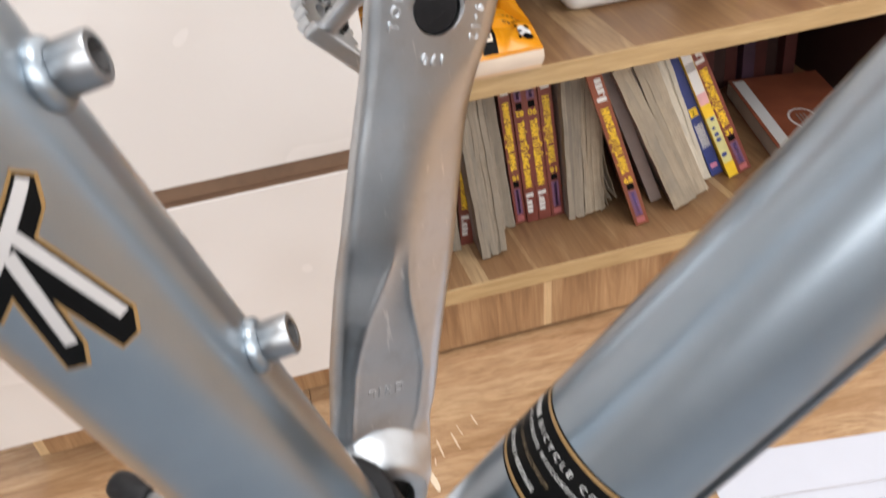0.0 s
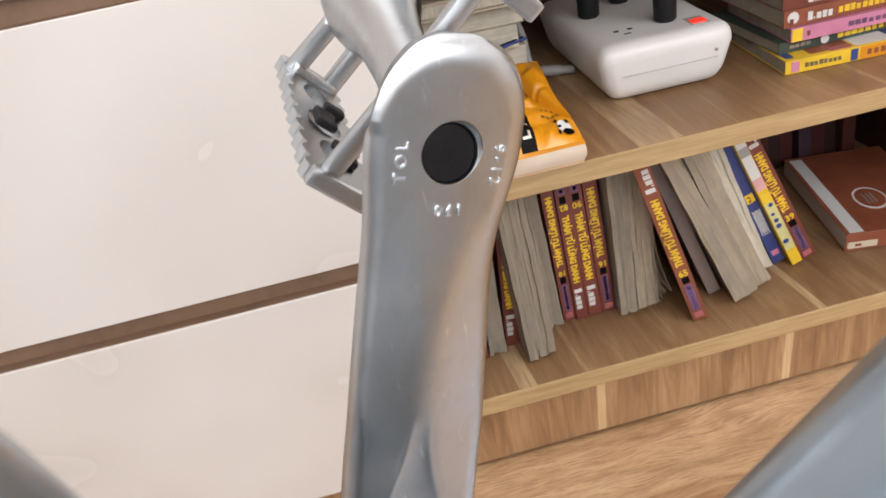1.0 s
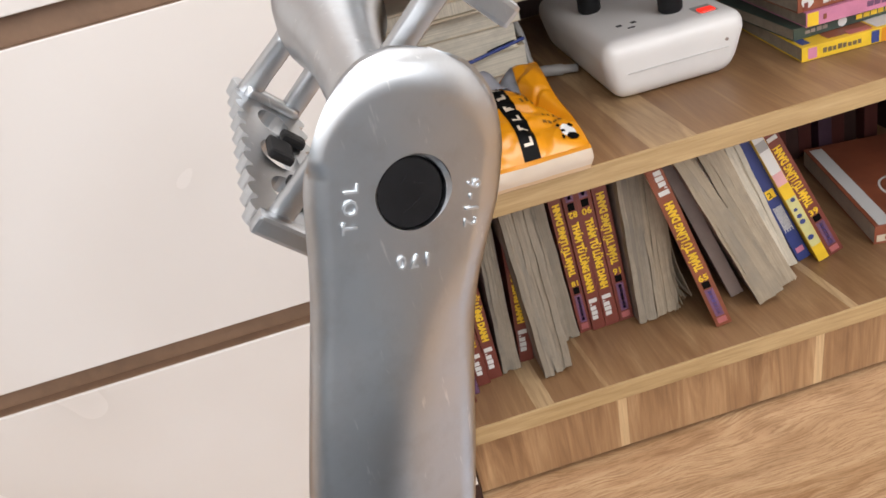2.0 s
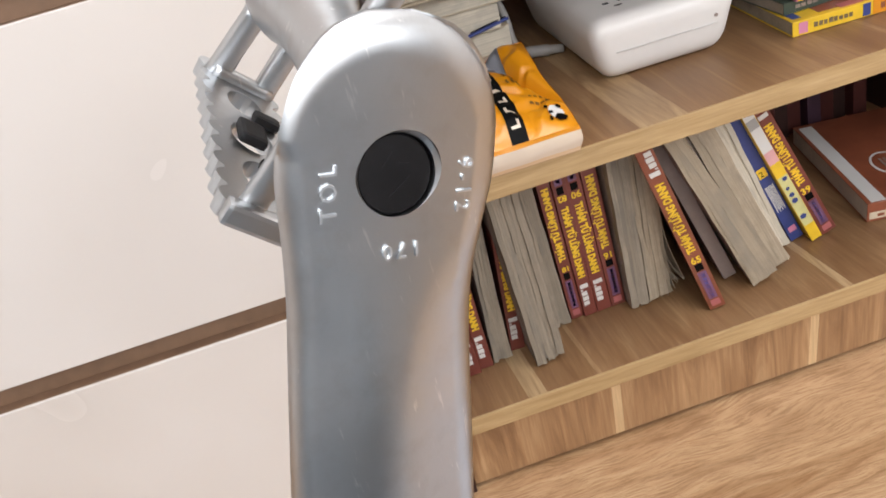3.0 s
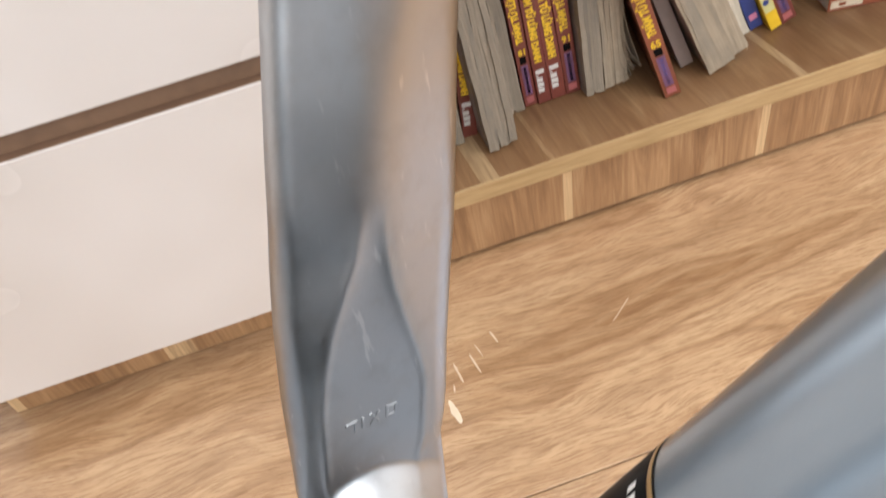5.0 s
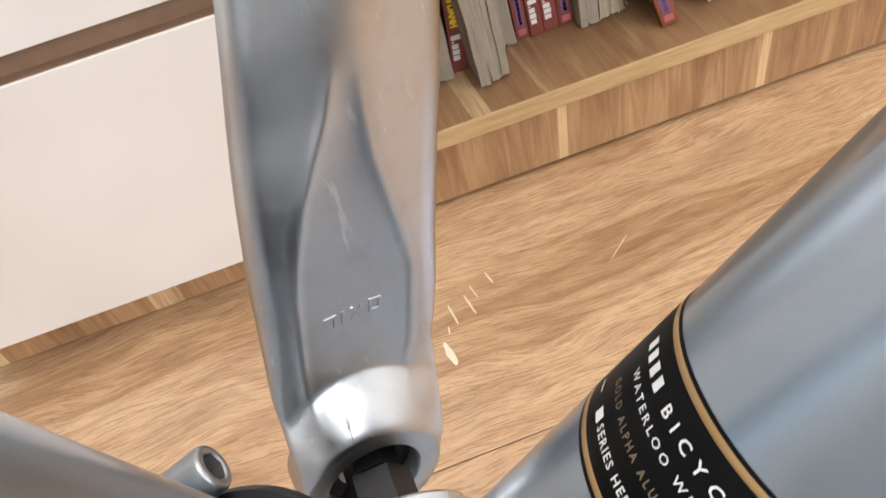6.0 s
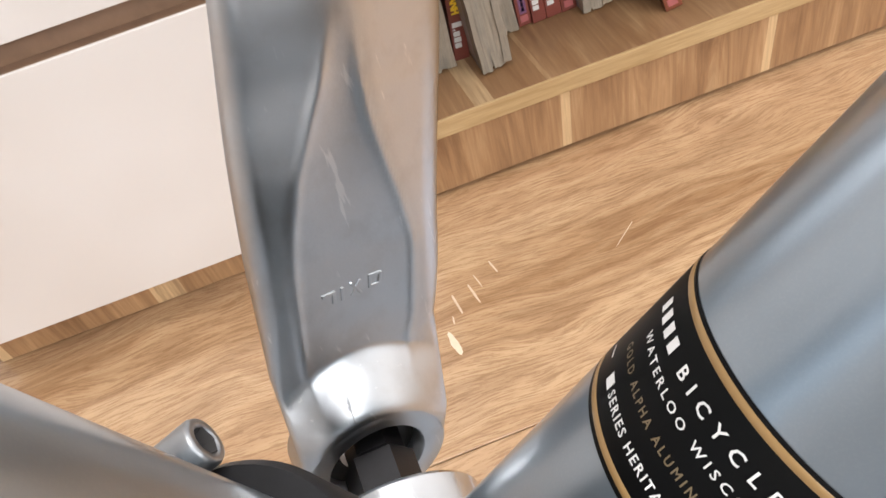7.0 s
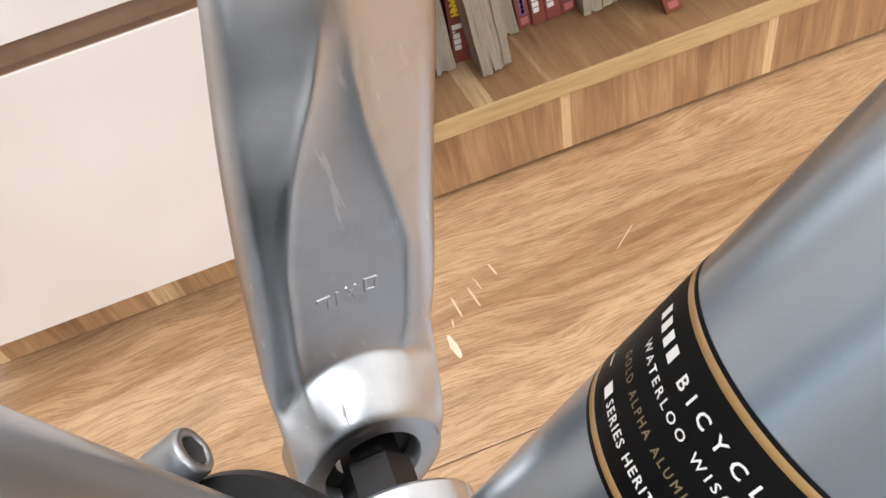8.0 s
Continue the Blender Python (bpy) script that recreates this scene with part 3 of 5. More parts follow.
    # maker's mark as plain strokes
    for x, y, w, h, turn in ((-0.0054, 0.0004, 0.0030, 0.0008, 3), (-0.0042, -0.0007, 0.0008, 0.0030, 0), (-0.0023, -0.0006, 0.0007, 0.0032, 0), (0.0008, -0.0004, 0.0006, 0.0040, 34), (0.0008, -0.0004, 0.0006, 0.0040, -34),
                             (0.0040, 0.0001, 0.0007, 0.0034, 0), (0.0053, 0.0014, 0.0026, 0.0007, 3), (0.0063, 0.0002, 0.0007, 0.0026, -6), (0.0051, -0.0012, 0.0024, 0.0007, 3)):
        bm = box(bmesh.new(), -w / 2, w / 2, -h / 2, h / 2, -0.0002, 0.0003, 0.0001, 1)
        m = on_face(0.0409 + y, 0.0000 + x, 0.0)
        part("maker_mark", moved(bm, m @ pose(0, 0, 0, 0, 0, turn)), CRANK, arm)
    return arm


def bmesh_fix(ob):
    bm = bmesh.new()
    bm.from_mesh(ob.data)
    bmesh.ops.remove_doubles(bm, verts=bm.verts, dist=0.00002)
    bmesh.ops.recalc_face_normals(bm, faces=bm.faces)
    bm.to_mesh(ob.data)
    bm.free()


def bolt(parent, m, name="bottle_bolt"):
    """A socket-head bolt on a flat washer; m has its z out of the tube."""
    w = part(name, tube(bmesh.new(), m, [(0.0, 0.0026), (0.0038, 0.0026), (0.0041, 0.0029), (0.0041, 0.0080), (0.0038, 0.0084), (0.0027, 0.0084), (0.0025, 0.0055), (0.0, 0.0054)], 32, False), STEEL, parent, "steel socket-head bolt", True)
    w.data.set_sharp_from_angle(angle=radians(50))
    part("washer", tube(bmesh.new(), m, [(0.0, 0.0), (0.0054, 0.0), (0.0056, 0.0008), (0.0054, 0.0018), (0.0044, 0.0026), (0.0, 0.0027)], 32, False), PAINT, w, "painted boss under the bolt", True)
    # the recess's shade is put into the insert's dark colour
    part("hex_socket", tube(bmesh.new(), m, [(0.0, 0.0066), (0.0021, 0.0066), (0.0026, 0.0083)], 6, False), SEAL, w, "hexagonal socket, recess shade in its colour")
    return w


def bicycle():
    b = thing("bicycle", "grey-blue metallic bicycle frame with silver crank and pedal", "bicycle", pose(0.027, -0.424, 0.0))
    b.matrix_world = Matrix()
    n0, n1 = frame_of(ST_D)
    seat = part("seat_tube", tube(bmesh.new(), axes(ST_A, ST_D), [(ST_R, -0.002), (ST_R, 0.48)], 64), PAINT, b, smooth=True)
    down = part("down_tube", tube(bmesh.new(), axes(DT_A, DT_D), [(DT_R, -0.002), (DT_R, 0.62)], 64), PAINT, b, smooth=True)
    for o in (seat, down):
        o.data.set_sharp_from_angle(angle=radians(40))
    shell_m = axes(BB - BB_AX * 0.0802, BB_AX)
    shell = part("bottom_bracket_shell", tube(bmesh.new(), shell_m, [(0.0150, 0.001), (0.0178, 0.0), (0.0185, 0.0008), (0.0185, 0.0672), (0.0178, 0.068), (0.0150, 0.0675), (0.0145, 0.060)], 56), POLISHED, b, "polished bottom bracket shell", True)
    shell.data.set_sharp_from_angle(angle=radians(30))
    part("spindle", tube(bmesh.new(), axes(BB - BB_AX * 0.03, BB_AX), [(0.0082, 0.0), (0.0082, 0.0300), (0.0066, 0.0312), (0.0066, 0.05)], 6), BLACK_STEEL, b, "dark steel axle")
    # black clamp band at the foot of the seat tube, with its bolt at the back
    clamp = part("clamp_band", tube(bmesh.new(), axes(ST_A + ST_D * 0.034, ST_D), [(ST_R, 0.0), (0.0212, 0.0), (0.0222, 0.001), (0.0222, 0.0265), (0.0212, 0.0280), (ST_R, 0.0285)], 56), BLACK_PLASTIC, b, "black plastic clamp band round the tube", True)
    clamp.data.set_sharp_from_angle(angle=radians(35))
    ax = Vector((0.93, 0.12, 0.33)).normalized()
    q = Vector((0.0149, -0.4086, 0.3777))
    part("clamp_bolt", tube(bmesh.new(), axes(q - ax * 0.0088, ax), [(0.0, 0.0), (0.0033, 0.0), (0.0036, 0.0004), (0.0036, 0.0082), (0.0033, 0.0088), (0.0022, 0.0088), (0.0020, 0.0062), (0.0, 0.0060)], 32, False), STEEL, b, "steel socket-head clamp bolt", True)
    # dark insert whose colour stands for shade in the socket
    part("hex_socket", tube(bmesh.new(), axes(q - ax * 0.0088, ax), [(0.0, 0.0066), (0.0019, 0.0066), (0.0022, 0.0087)], 6, False), SEAL, b, "hexagonal socket of the clamp bolt, recess shade in its colour")
    part("clamp_lug", tube(bmesh.new(), axes(q - ax * 0.016, ax), [(0.0052, 0.0), (0.0058, 0.0008), (0.0058, 0.0062), (0.0050, 0.0070)], 24), BLACK_PLASTIC, b, smooth=True)
    # two bottle bosses
    for s, deg in ((0.1985, 84.0), (0.1345, 84.0)):
        p = on_tube(ST_A, ST_D, ST_R - 0.0008, s, deg)
        t = radians(deg)
        bolt(b, axes(p, n0 * math.cos(t) + n1 * math.sin(t)))
    # bare cable along the underside of the down tube
    p = on_tube(DT_A, DT_D, DT_R + 0.0008, 0.03, 30.0)
    part("gear_cable", tube(bmesh.new(), axes(p, DT_D), [(0.0010, 0.0), (0.0010, 0.56)], 12), STEEL, b, "thin bare steel cable", True)
    arm = crank_arm(b)
    label_band(down)
    emblem(seat)
    pedal(b)
    kickstand(b)
    return b


def label_band(down):
    def strip(lift, s0, s1):
        """A thin printed strip round the front of the tube."""
        bm = bmesh.new()
        degs = [-168.0 + 236.0 * i / 72 for i in range(73)]
        rows = [[bm.verts.new(on_tube(DT_A, DT_D, DT_R + k, q, g)) for g in degs] for k, q in ((lift * 0.5, s0), (lift, s0 + 0.0002), (lift, s1 - 0.0002), (lift * 0.5, s1))]
        for a, b in zip(rows, rows[1:]):
            for i in range(72):
                bm.faces.new((a[i], a[i + 1], b[i + 1], b[i]))
        return bm

    band = part("label", strip(0.00012, 0.0638, 0.0855), PRINT_BLACK, down, "black printed band with gold lines", True)
    for q in (0.0651, 0.0844):
        part("gold_line", strip(0.00018, q - 0.0006, q + 0.0006), PRINT_GOLD, band, smooth=True)
    r = DT_R + 0.00022
    # text, size, place along the tube, degrees at its start and end
    rows = (("BICYCLE CO.", 0.0025, 0.0802, -100.0, -31.0, PRINT_WHITE, 0.00004, 1.9), ("WATERLOO WISCONSIN", 0.0018, 0.0768, -121.5, -44.0, PRINT_WHITE, 0.00002, 1.5),
            ("GOLD ALPHA ALUMINUM", 0.0018, 0.0729, -126.0, -62.0, PRINT_DIM_GOLD, 0.00003, 1.5), ("SERIES HERITAGE", 0.0020, 0.0688, -112.5, -67.0, PRINT_WHITE, 0.00003, 1.25))
    for text, size, s, deg, deg_end, mat, bold, space in rows:
        bm = letters(text, size, 0.0, space, bold)
        k = radians(deg_end - deg) * r / width_of(bm)
        for v in bm.verts:
            v.co.x *= k
        part("lettering", wrapped(bm, DT_A, DT_D, r, s - size * 0.35, deg), mat, band)
    for s, deg, w, h in ((0.0802, -128.5, 0.0014, 0.0020), (0.0802, -122.3, 0.0014, 0.0020), (0.0802, -116.1, 0.0014, 0.0020), (0.0802, -109.9, 0.0014, 0.0020), (0.0688, -119.5, 0.0020, 0.0017), (0.0688, -136.0, 0.0030, 0.0003)):
        bm = patch(bmesh.new(), ((0, -h / 2), (w, -h / 2), (w, h / 2), (0, h / 2)), 2)
        part("brand_bar", wrapped(bm, DT_A, DT_D, r, s, deg), PRINT_WHITE, band)


def swept(p, q, ox, oy, w, grow, z):
    """A flat stroke from p to q, w wide, dragged along (ox, oy): its convex outline as one face."""
    p, q = Vector(p), Vector(q)
    d = (q - p).normalized()
    p, q = p - d * grow, q + d * grow
    o = Vector((-d.y, d.x)) * (w / 2 + grow)
    pts = sorted({(round(c.x + k * ox, 7), round(c.y + k * oy, 7)) for c in (p - o, q - o, q + o, p + o) for k in (0, 1)})

    def half(points):
        out = []
        for c in points:
            while len(out) > 1 and (out[-1][0] - out[-2][0]) * (c[1] - out[-2][1]) - (out[-1][1] - out[-2][1]) * (c[0] - out[-2][0]) <= 0:
                out.pop()
            out.append(c)
        return out[:-1]

    bm = bmesh.new()
    bm.faces.new([bm.verts.new((x, y, z)) for x, y in half(pts) + half(pts[::-1])])
    return bm


def emblem(seat):
    """Plain strokes in white on black with a gold rim."""
    mm = lambda deg: radians(deg) * ST_R
    strokes = [((mm(37.0), 0.1925), (mm(-12.0), 0.1800)), ((mm(18.0), 0.1868), (mm(30.5), 0.1658)), ((mm(11.0), 0.1848), (mm(2.5), 0.1662))]
    ox, oy = -0.0020, -0.0042
    for p, q in strokes:
        part("gold_rim", wrapped(swept(p, q, ox, oy, 0.0019, 0.0010, 0.00010), ST_A, ST_D, ST_R, 0.0, 0.0), PRINT_GOLD, seat)
        part("black_ground", wrapped(swept(p, q, ox, oy, 0.0019, 0.0005, 0.00020), ST_A, ST_D, ST_R, 0.0, 0.0), PRINT_BLACK, seat)
        part("white_stroke", wrapped(swept(p, q, 0, 0, 0.0019, 0.0, 0.00032), ST_A, ST_D, ST_R, 0.0, 0.0), EMBLEM_SILVER, seat)


def pedal(b):
    """A toothed cage pedal on the far side of the crank, tipped on its axle."""
    eye = HUB + CU * 0.170
    ax = Vector((-0.030, 0.985, 0.140)).normalized()
    e1 = Vector((-0.742, 0, -0.670))
    e1 = (e1 - ax * e1.dot(ax)).normalized()
    e2 = ax.cross(e1)
    if e2.x < 0:
        e2 = -e2
    m = Matrix((e1, e2, ax)).transposed().to_4x4()
    m.translation = eye
    p = part("pedal", tube(bmesh.new(), m, [(0.0062, 0.010), (0.0062, 0.019), (0.0088, 0.020), (0.0095, 0.024), (0.0092, 0.050), (0.0100, 0.066), (0.0122, 0.082), (0.0152, 0.092), (0.0160, 0.098), (0.0160, 0.112), (0.0146, 0.116), (0.0100, 0.117)], 36), CAST, b, "silver alloy cage pedal with toothed sides", True)
    p.data.set_sharp_from_angle(angle=radians(40))
    near, far, out, half = 0.0340, 0.1140, 0.0372, 0.0098

    def rod(bm, a, c, w, t, up):
        """A flat bar from a to c; w its width along up, t its thickness."""
        a, c, up = Vector(a), Vector(c), Vector(up)
        d = (c - a).normalized()
        up = (up - d * up.dot(d)).normalized()
        n = d.cross(up)
        rings = []
        for q, k in ((a, 1.0), (a.lerp(c, 0.12), 0.9), (a.lerp(c, 0.88), 0.9), (c, 1.0)):
            ring = []
            for i in range(12):
                g = 2 * math.pi * i / 12
                x, y = math.cos(g), math.sin(g)
                x, y = math.copysign(abs(x) ** 0.45, x), math.copysign(abs(y) ** 0.45, y)
                ring.append(m @ (q + up * (w / 2 * k * x) + n * (t / 2 * k * y)))
            rings.append(ring)
        return loft(bm, rings)

    for side in (1, -1):
        # toothed side plate with windows
        count = 10
        pitch = (far - near) / count
        edge = []
        for i in range(count):
            z0 = near + pitch * i
            edge += [(half, z0 + pitch * 0.04), (half + 0.0014, z0 + pitch * 0.16), (half + 0.0022, z0 + pitch * 0.34), (half + 0.0025, z0 + pitch * 0.52), (half + 0.0020, z0 + pitch * 0.70), (half + 0.0008, z0 + pitch * 0.84), (half, z0 + pitch * 0.90)]
        loop = edge + [(-w, z) for w, z in reversed(edge)]
        bm = bmesh.new()
        low = [bm.verts.new((side * (out - 0.0028), w, z)) for w, z in loop]
        high = [bm.verts.new((side * (out + 0.0020), w * 0.97, z)) for w, z in loop]
        bm.faces.new(low)
        bm.faces.new(list(reversed(high)))
        for i in range(len(loop)):
            j = (i + 1) % len(loop)
            bm.faces.new((low[i], low[j], high[j], high[i]))
        bmesh.ops.recalc_face_normals(bm, faces=bm.faces)
        plate = part("toothed_plate", moved(bm, m), CAST, p, "toothed silver cage side")
        bmesh_fix(plate)
        for z0, z1, w in ((0.0445, 0.0590, 0.0050), (0.0640, 0.0790, 0.0062), (0.0845, 0.0985, 0.0052)):
            bm = bmesh.new()
            ring = [((z0 + z1) / 2 + (z1 - z0) / 2 * math.cos(g), w * math.sin(g)) for g in (2 * math.pi * i / 20 for i in range(20))]
            loft(bm, [[m @ Vector((side * k, y, z)) for z, y in ring] for k in (out - 0.006, out + 0.006)])
            bmesh.ops.recalc_face_normals(bm, faces=bm.faces)
            carved(plate, bm)
        # bracket at the near end, its bolt and the dark rubber blocks inside
        part("end_flange", moved(box(bmesh.new(), min(side * (out - 0.0045), side * (out + 0.0014)), max(side * (out - 0.0045), side * (out + 0.0014)), -half - 0.0012, half + 0.0024, near - 0.0036, near + 0.0008, 0.0012), m), CAST, p)
        part("cage_bolt", tube(bmesh.new(), m @ pose(side * (out - 0.0052), -0.0046, near + 0.004, 0, -90 * side, 0), [(0.0, 0.004), (0.0022, 0.004), (0.0026, 0.0032), (0.0026, 0.0), (0.0, 0.0)], 6, False), STEEL, p)
        part("cage_bolt", tube(bmesh.new(), m @ pose(side * (out - 0.0052), -0.0050, far - 0.006, 0, -90 * side, 0), [(0.0, 0.004), (0.0022, 0.004), (0.0026, 0.0032), (0.0026, 0.0), (0.0, 0.0)], 12, False), STEEL, p)
        for z0, z1, y in ((0.0465, 0.0570, 0.003), (0.0660, 0.0760, -0.001), (0.0800, 0.0850, 0.0045)):
            part("rubber_block", moved(box(bmesh.new(), min(side * 0.0315, side * 0.0345), max(side * 0.0315, side * 0.0345), y - 0.0038, y + 0.0038, z0, z1, 0.0012), m), BLACK_PLASTIC, p, "black rubber insert")
        # bars from the body to the plate
        part("cage_bar", rod(bmesh.new(), (0.004 * side, -0.0040, near + 0.002), (side * (out - 0.001), -0.0046, near + 0.002), 0.0068, 0.0044, (0, 1, 0)), CAST, p, smooth=True)
        for y in (-0.0072, 0.0072):
            part("cage_bar", rod(bmesh.new(), (0.012 * side, y * 0.9, far - 0.011), (side * (out - 0.001), y, far - 0.008), 0.0072, 0.0056, (0, 1, 0)), CAST, p, smooth=True)
        part("cross_rib", rod(bmesh.new(), (side * (out - 0.0040), -half * 0.9, far - 0.010), (side * (out - 0.0040), half * 0.9, far - 0.010), 0.0050, 0.0036, (0, 0, 1)), CAST, p, smooth=True)


def kickstand(b):
    """The folded stand behind the bottom bracket."""
    foot, root = Vector((-0.0700, -0.3360, 0.3020)), Vector((0.0060, -0.3990, 0.2880))
    d = (root - foot).normalized()
    k = part("kickstand", tube(bmesh.new(), axes(foot + d * 0.012, d), [(0.0038, 0.0), (0.0042, 0.001), (0.0046, (root - foot).length - 0.012)], 24), STEEL, b, "silver kickstand leg", True)
    top, base = Vector((0.0200, -0.4200, 0.2960)), Vector((-0.0300, -0.4600, 0.0130))
    d2 = (top - base).normalized()
    leg = part("stand_leg", tube(bmesh.new(), axes(base, d2), [(0.0080, 0.0), (0.0082, 0.001), (0.0095, 0.10), (0.0100, (top - base).length)], 24), STEEL, b, "silver leg that stands on the floor", True)
    part("rubber_foot", tube(bmesh.new(), pose(base.x, base.y, 0.0), [(0.0165, 0.0003), (0.0170, 0.002), (0.0150, 0.012), (0.0105, 0.030), (0.0098, 0.034)], 24), BLACK_PLASTIC, leg, "black rubber foot", True)
    part("rubber_foot", tube(bmesh.new(), axes(foot - d * 0.004, d), [(0.0030, 0.0), (0.0052, 0.0012), (0.0060, 0.004), (0.0060, 0.016), (0.0050, 0.0185)], 24), BLACK_PLASTIC, k, "black rubber foot", True)


bicycle()

# ---- books ----
TITLE = "TH\u00c1M T\u1eec L\u1eeaNG DANH"


def book(label, m, th, cover, pages, h=0.176, d=0.113, spine_out=True, group="", category="book"):
    """A paperback: its spine or its fore edge looks along -y, thickness along x, height along z."""
    b = thing("book", label, category, m, group)
    c = 0.0006
    bm = bmesh.new()
    box(bm, 0, c, 0, d, 0, h, 0.0002, 1)
    box(bm, th - c, th, 0, d, 0, h, 0.0002, 1)
    ya, yb = (0.0, 0.0009) if spine_out else (d - 0.0009, d)
    box(bm, c * 0.5, th - c * 0.5, ya, yb, 0, h, 0.0004, 2)
    part("cover", bm, cover, b)
    bm = bmesh.new()
    f0, f1 = (0.0011, d - 0.001) if spine_out else (0.001, d - 0.0011)
    box(bm, c + 0.0001, th - c - 0.0001, f0, f1, 0.0006, h - 0.0006)
    part("page_block", bm, pages, b)
    return b


def on_spine(bm, th, z, along):
    """Lays a flat mesh on the spine; along: 'up' or 'down' for the way in which its x runs."""
    if along == "up":
        turn = Matrix(((0, -1, 0, 0), (0, 0, -1, 0), (1, 0, 0, 0), (0, 0, 0, 1)))
    else:
        turn = Matrix(((0, 1, 0, 0), (0, 0, -1, 0), (-1, 0, 0, 0), (0, 0, 0, 1)))
    turn.translation = (th / 2, -0.0003, z)
    return moved(bm, turn)


def flat(x0, x1, y0, y1):
    return box(bmesh.new(), x0, x1, y0, y1, -0.0002, 0.0001)


def series_spine(b, th, number, logo_up, h=0.176):
    """Yellow title, number badge and white title block on a maroon spine."""
    along = "up" if logo_up else "down"
    z_of = (lambda t: h * t) if logo_up else (lambda t: h * (1 - t))
    k = th / 0.0125
    part("mark", on_spine(flat(0, 0.0062, -0.0036 * k, 0.0036 * k), th, z_of(0.020), along), RED_MARK, b)
    part("band", on_spine(flat(0, 0.030, -0.0034 * k, 0.0034 * k), th, z_of(0.065), along), PURPLE, b)
    for i in range(6):
        part("text_bar", on_spine(flat(0.002 + 0.0045 * i, 0.0055 + 0.0045 * i, -0.0014 * k, 0.0014 * k), th, z_of(0.065), along), INK_BLUE, b)
    part("badge", on_spine(flat(0.0, 0.0068, -0.0030 * k, 0.0030 * k), th, z_of(0.245), along), PRINT_BLACK, b)
    bm = letters(number, 0.0082 * k, 0.0001, 1.0, 0.00025)
    w = width_of(bm)
    for v in bm.verts:
        v.co.x, v.co.y, v.co.z = v.co.y + 0.0005, w / 2 - v.co.x, v.co.z + 0.0002
    part("number", on_spine(bm, th, z_of(0.290), along), YELLOW, b)
    bm = letters(TITLE, 0.0092 * k, 0.0001, 1.0, 0.00055)
    w = width_of(bm)
    for v in bm.verts:
        v.co.x *= 0.072 / max(w, 0.01)
        v.co.y = (v.co.y - 0.0031 * k) * 0.92
    part("lettering", on_spine(bm, th, z_of(0.355), along), YELLOW, b)
    for x0, x1, y0, y1 in ((0.0, 0.0042, -0.0042, 0.0036), (0.0056, 0.0068, -0.0042, -0.0020), (0.0080, 0.0122, -0.0042, 0.0012), (0.0132, 0.0174, -0.0042, 0.0016), (0.0184, 0.0226, -0.0042, 0.0012)):
        part("title_mark", on_spine(flat(x0, x1, y0 * k, y1 * k), th, z_of(0.805), along), PRINT_WHITE, b)


INK_BLUE = plain("blue_ink", (0.12, 0.10, 0.32), 0.45, 0.2)


def fan(b, th, h, n, material, out, seed, curl=0.004, z_cut=0.0, rough_cut=0.00022):
    """Worn leaves that stand out of the page block: a few soft clumps, their tips splayed and cut unevenly, and loose single leaves."""
    rnd = random.Random(seed)
    bend = twist = 0.0
    x = 0.0
    widths = [rnd.uniform(0.5, 1.8) ** 1.5 for _ in range(max(3, n // 7))]
    total = sum(widths)
    rows = 16
    for i, wd in enumerate(widths):
        wd *= th / total
        new_bend, new_twist = 0.85 * bend + 0.45 * rnd.gauss(0, curl), 0.85 * twist + 0.3 * rnd.gauss(0, curl)
        reach, low, high = out * rnd.uniform(0.78, 1.0), z_cut + rnd.uniform(0, 0.003), h - rnd.uniform(0, 0.003)
        wave = rnd.uniform(0, 6)
        leaves = max(3, int(wd / 0.0011))
        jag = [rnd.uniform(-rough_cut, rough_cut) for _ in range(leaves + 1)]
        tip = [rnd.uniform(0, 0.0016) for _ in range(leaves + 1)]
        rings = []
        for k in range(rows + 1):
            t = k / rows
            ring = [(x, 0.004, low + (high - low) * t)]
            for j in range(leaves + 1):
                f = j / leaves
                bd, tw = bend + (new_bend - bend) * f, twist + (new_twist - twist) * f
                w = bd * (0.5 - t) + tw * math.sin(t * 3.1) + curl * 0.5 * (f - 0.35) * max(0.0, 0.25 - t) * 4
                e = reach * (1 + 0.09 * math.sin(t * 5 + wave) + 0.04 * math.sin(t * 17 + wave * 3)) + jag[j] * (0.6 + 0.4 * math.sin(t * 9 + j))
                ring.append((x + wd * f + w + 0.0003 * math.sin(t * 23 + i), -e, low + tip[j] + (high - low - tip[j]) * t))
            ring.append((x + wd, 0.004, low + (high - low) * t))
            rings.append(ring)
        bend, twist = new_bend, new_twist
        part("leaf_clump", loft(bmesh.new(), rings), material, b)
        x += wd


def fray(b, th, h, material, out, seed, count=9):
    """Thin torn leaves at the foot of a book, which curl away to one side."""
    rnd = random.Random(seed)
    for i in range(count):
        x, reach, high = th - 0.006 + 0.0010 * i, 0.003 + 0.0014 * i * rnd.uniform(0.7, 1.2), h * rnd.uniform(0.22, 0.5)
        rings = []
        for k in range(9):
            t = k / 8
            bend = reach * (1 - t) ** 2.2
            z = 0.001 + 0.0022 * i * rnd.uniform(0.6, 1.0) * (1 - t) + high * t
            e = out * (0.86 + 0.14 * math.sin(3 * t + i))
            rings.append([(x + bend, -e, z), (x + bend + 0.0005, -e, z), (x + bend * 0.7 + 0.0005, 0.02, z), (x + bend * 0.7, 0.02, z)])
        part("loose_leaf", loft(bmesh.new(), rings), material, b)


def at(x, y, lean=0.0, yaw=0.0, z=Z_LOW + 0.0004):
    return pose(x, y, z, 0, 0, yaw) @ pose(0, 0, 0, 0, lean, 0)


GROUP = "comic books on the lower shelf"
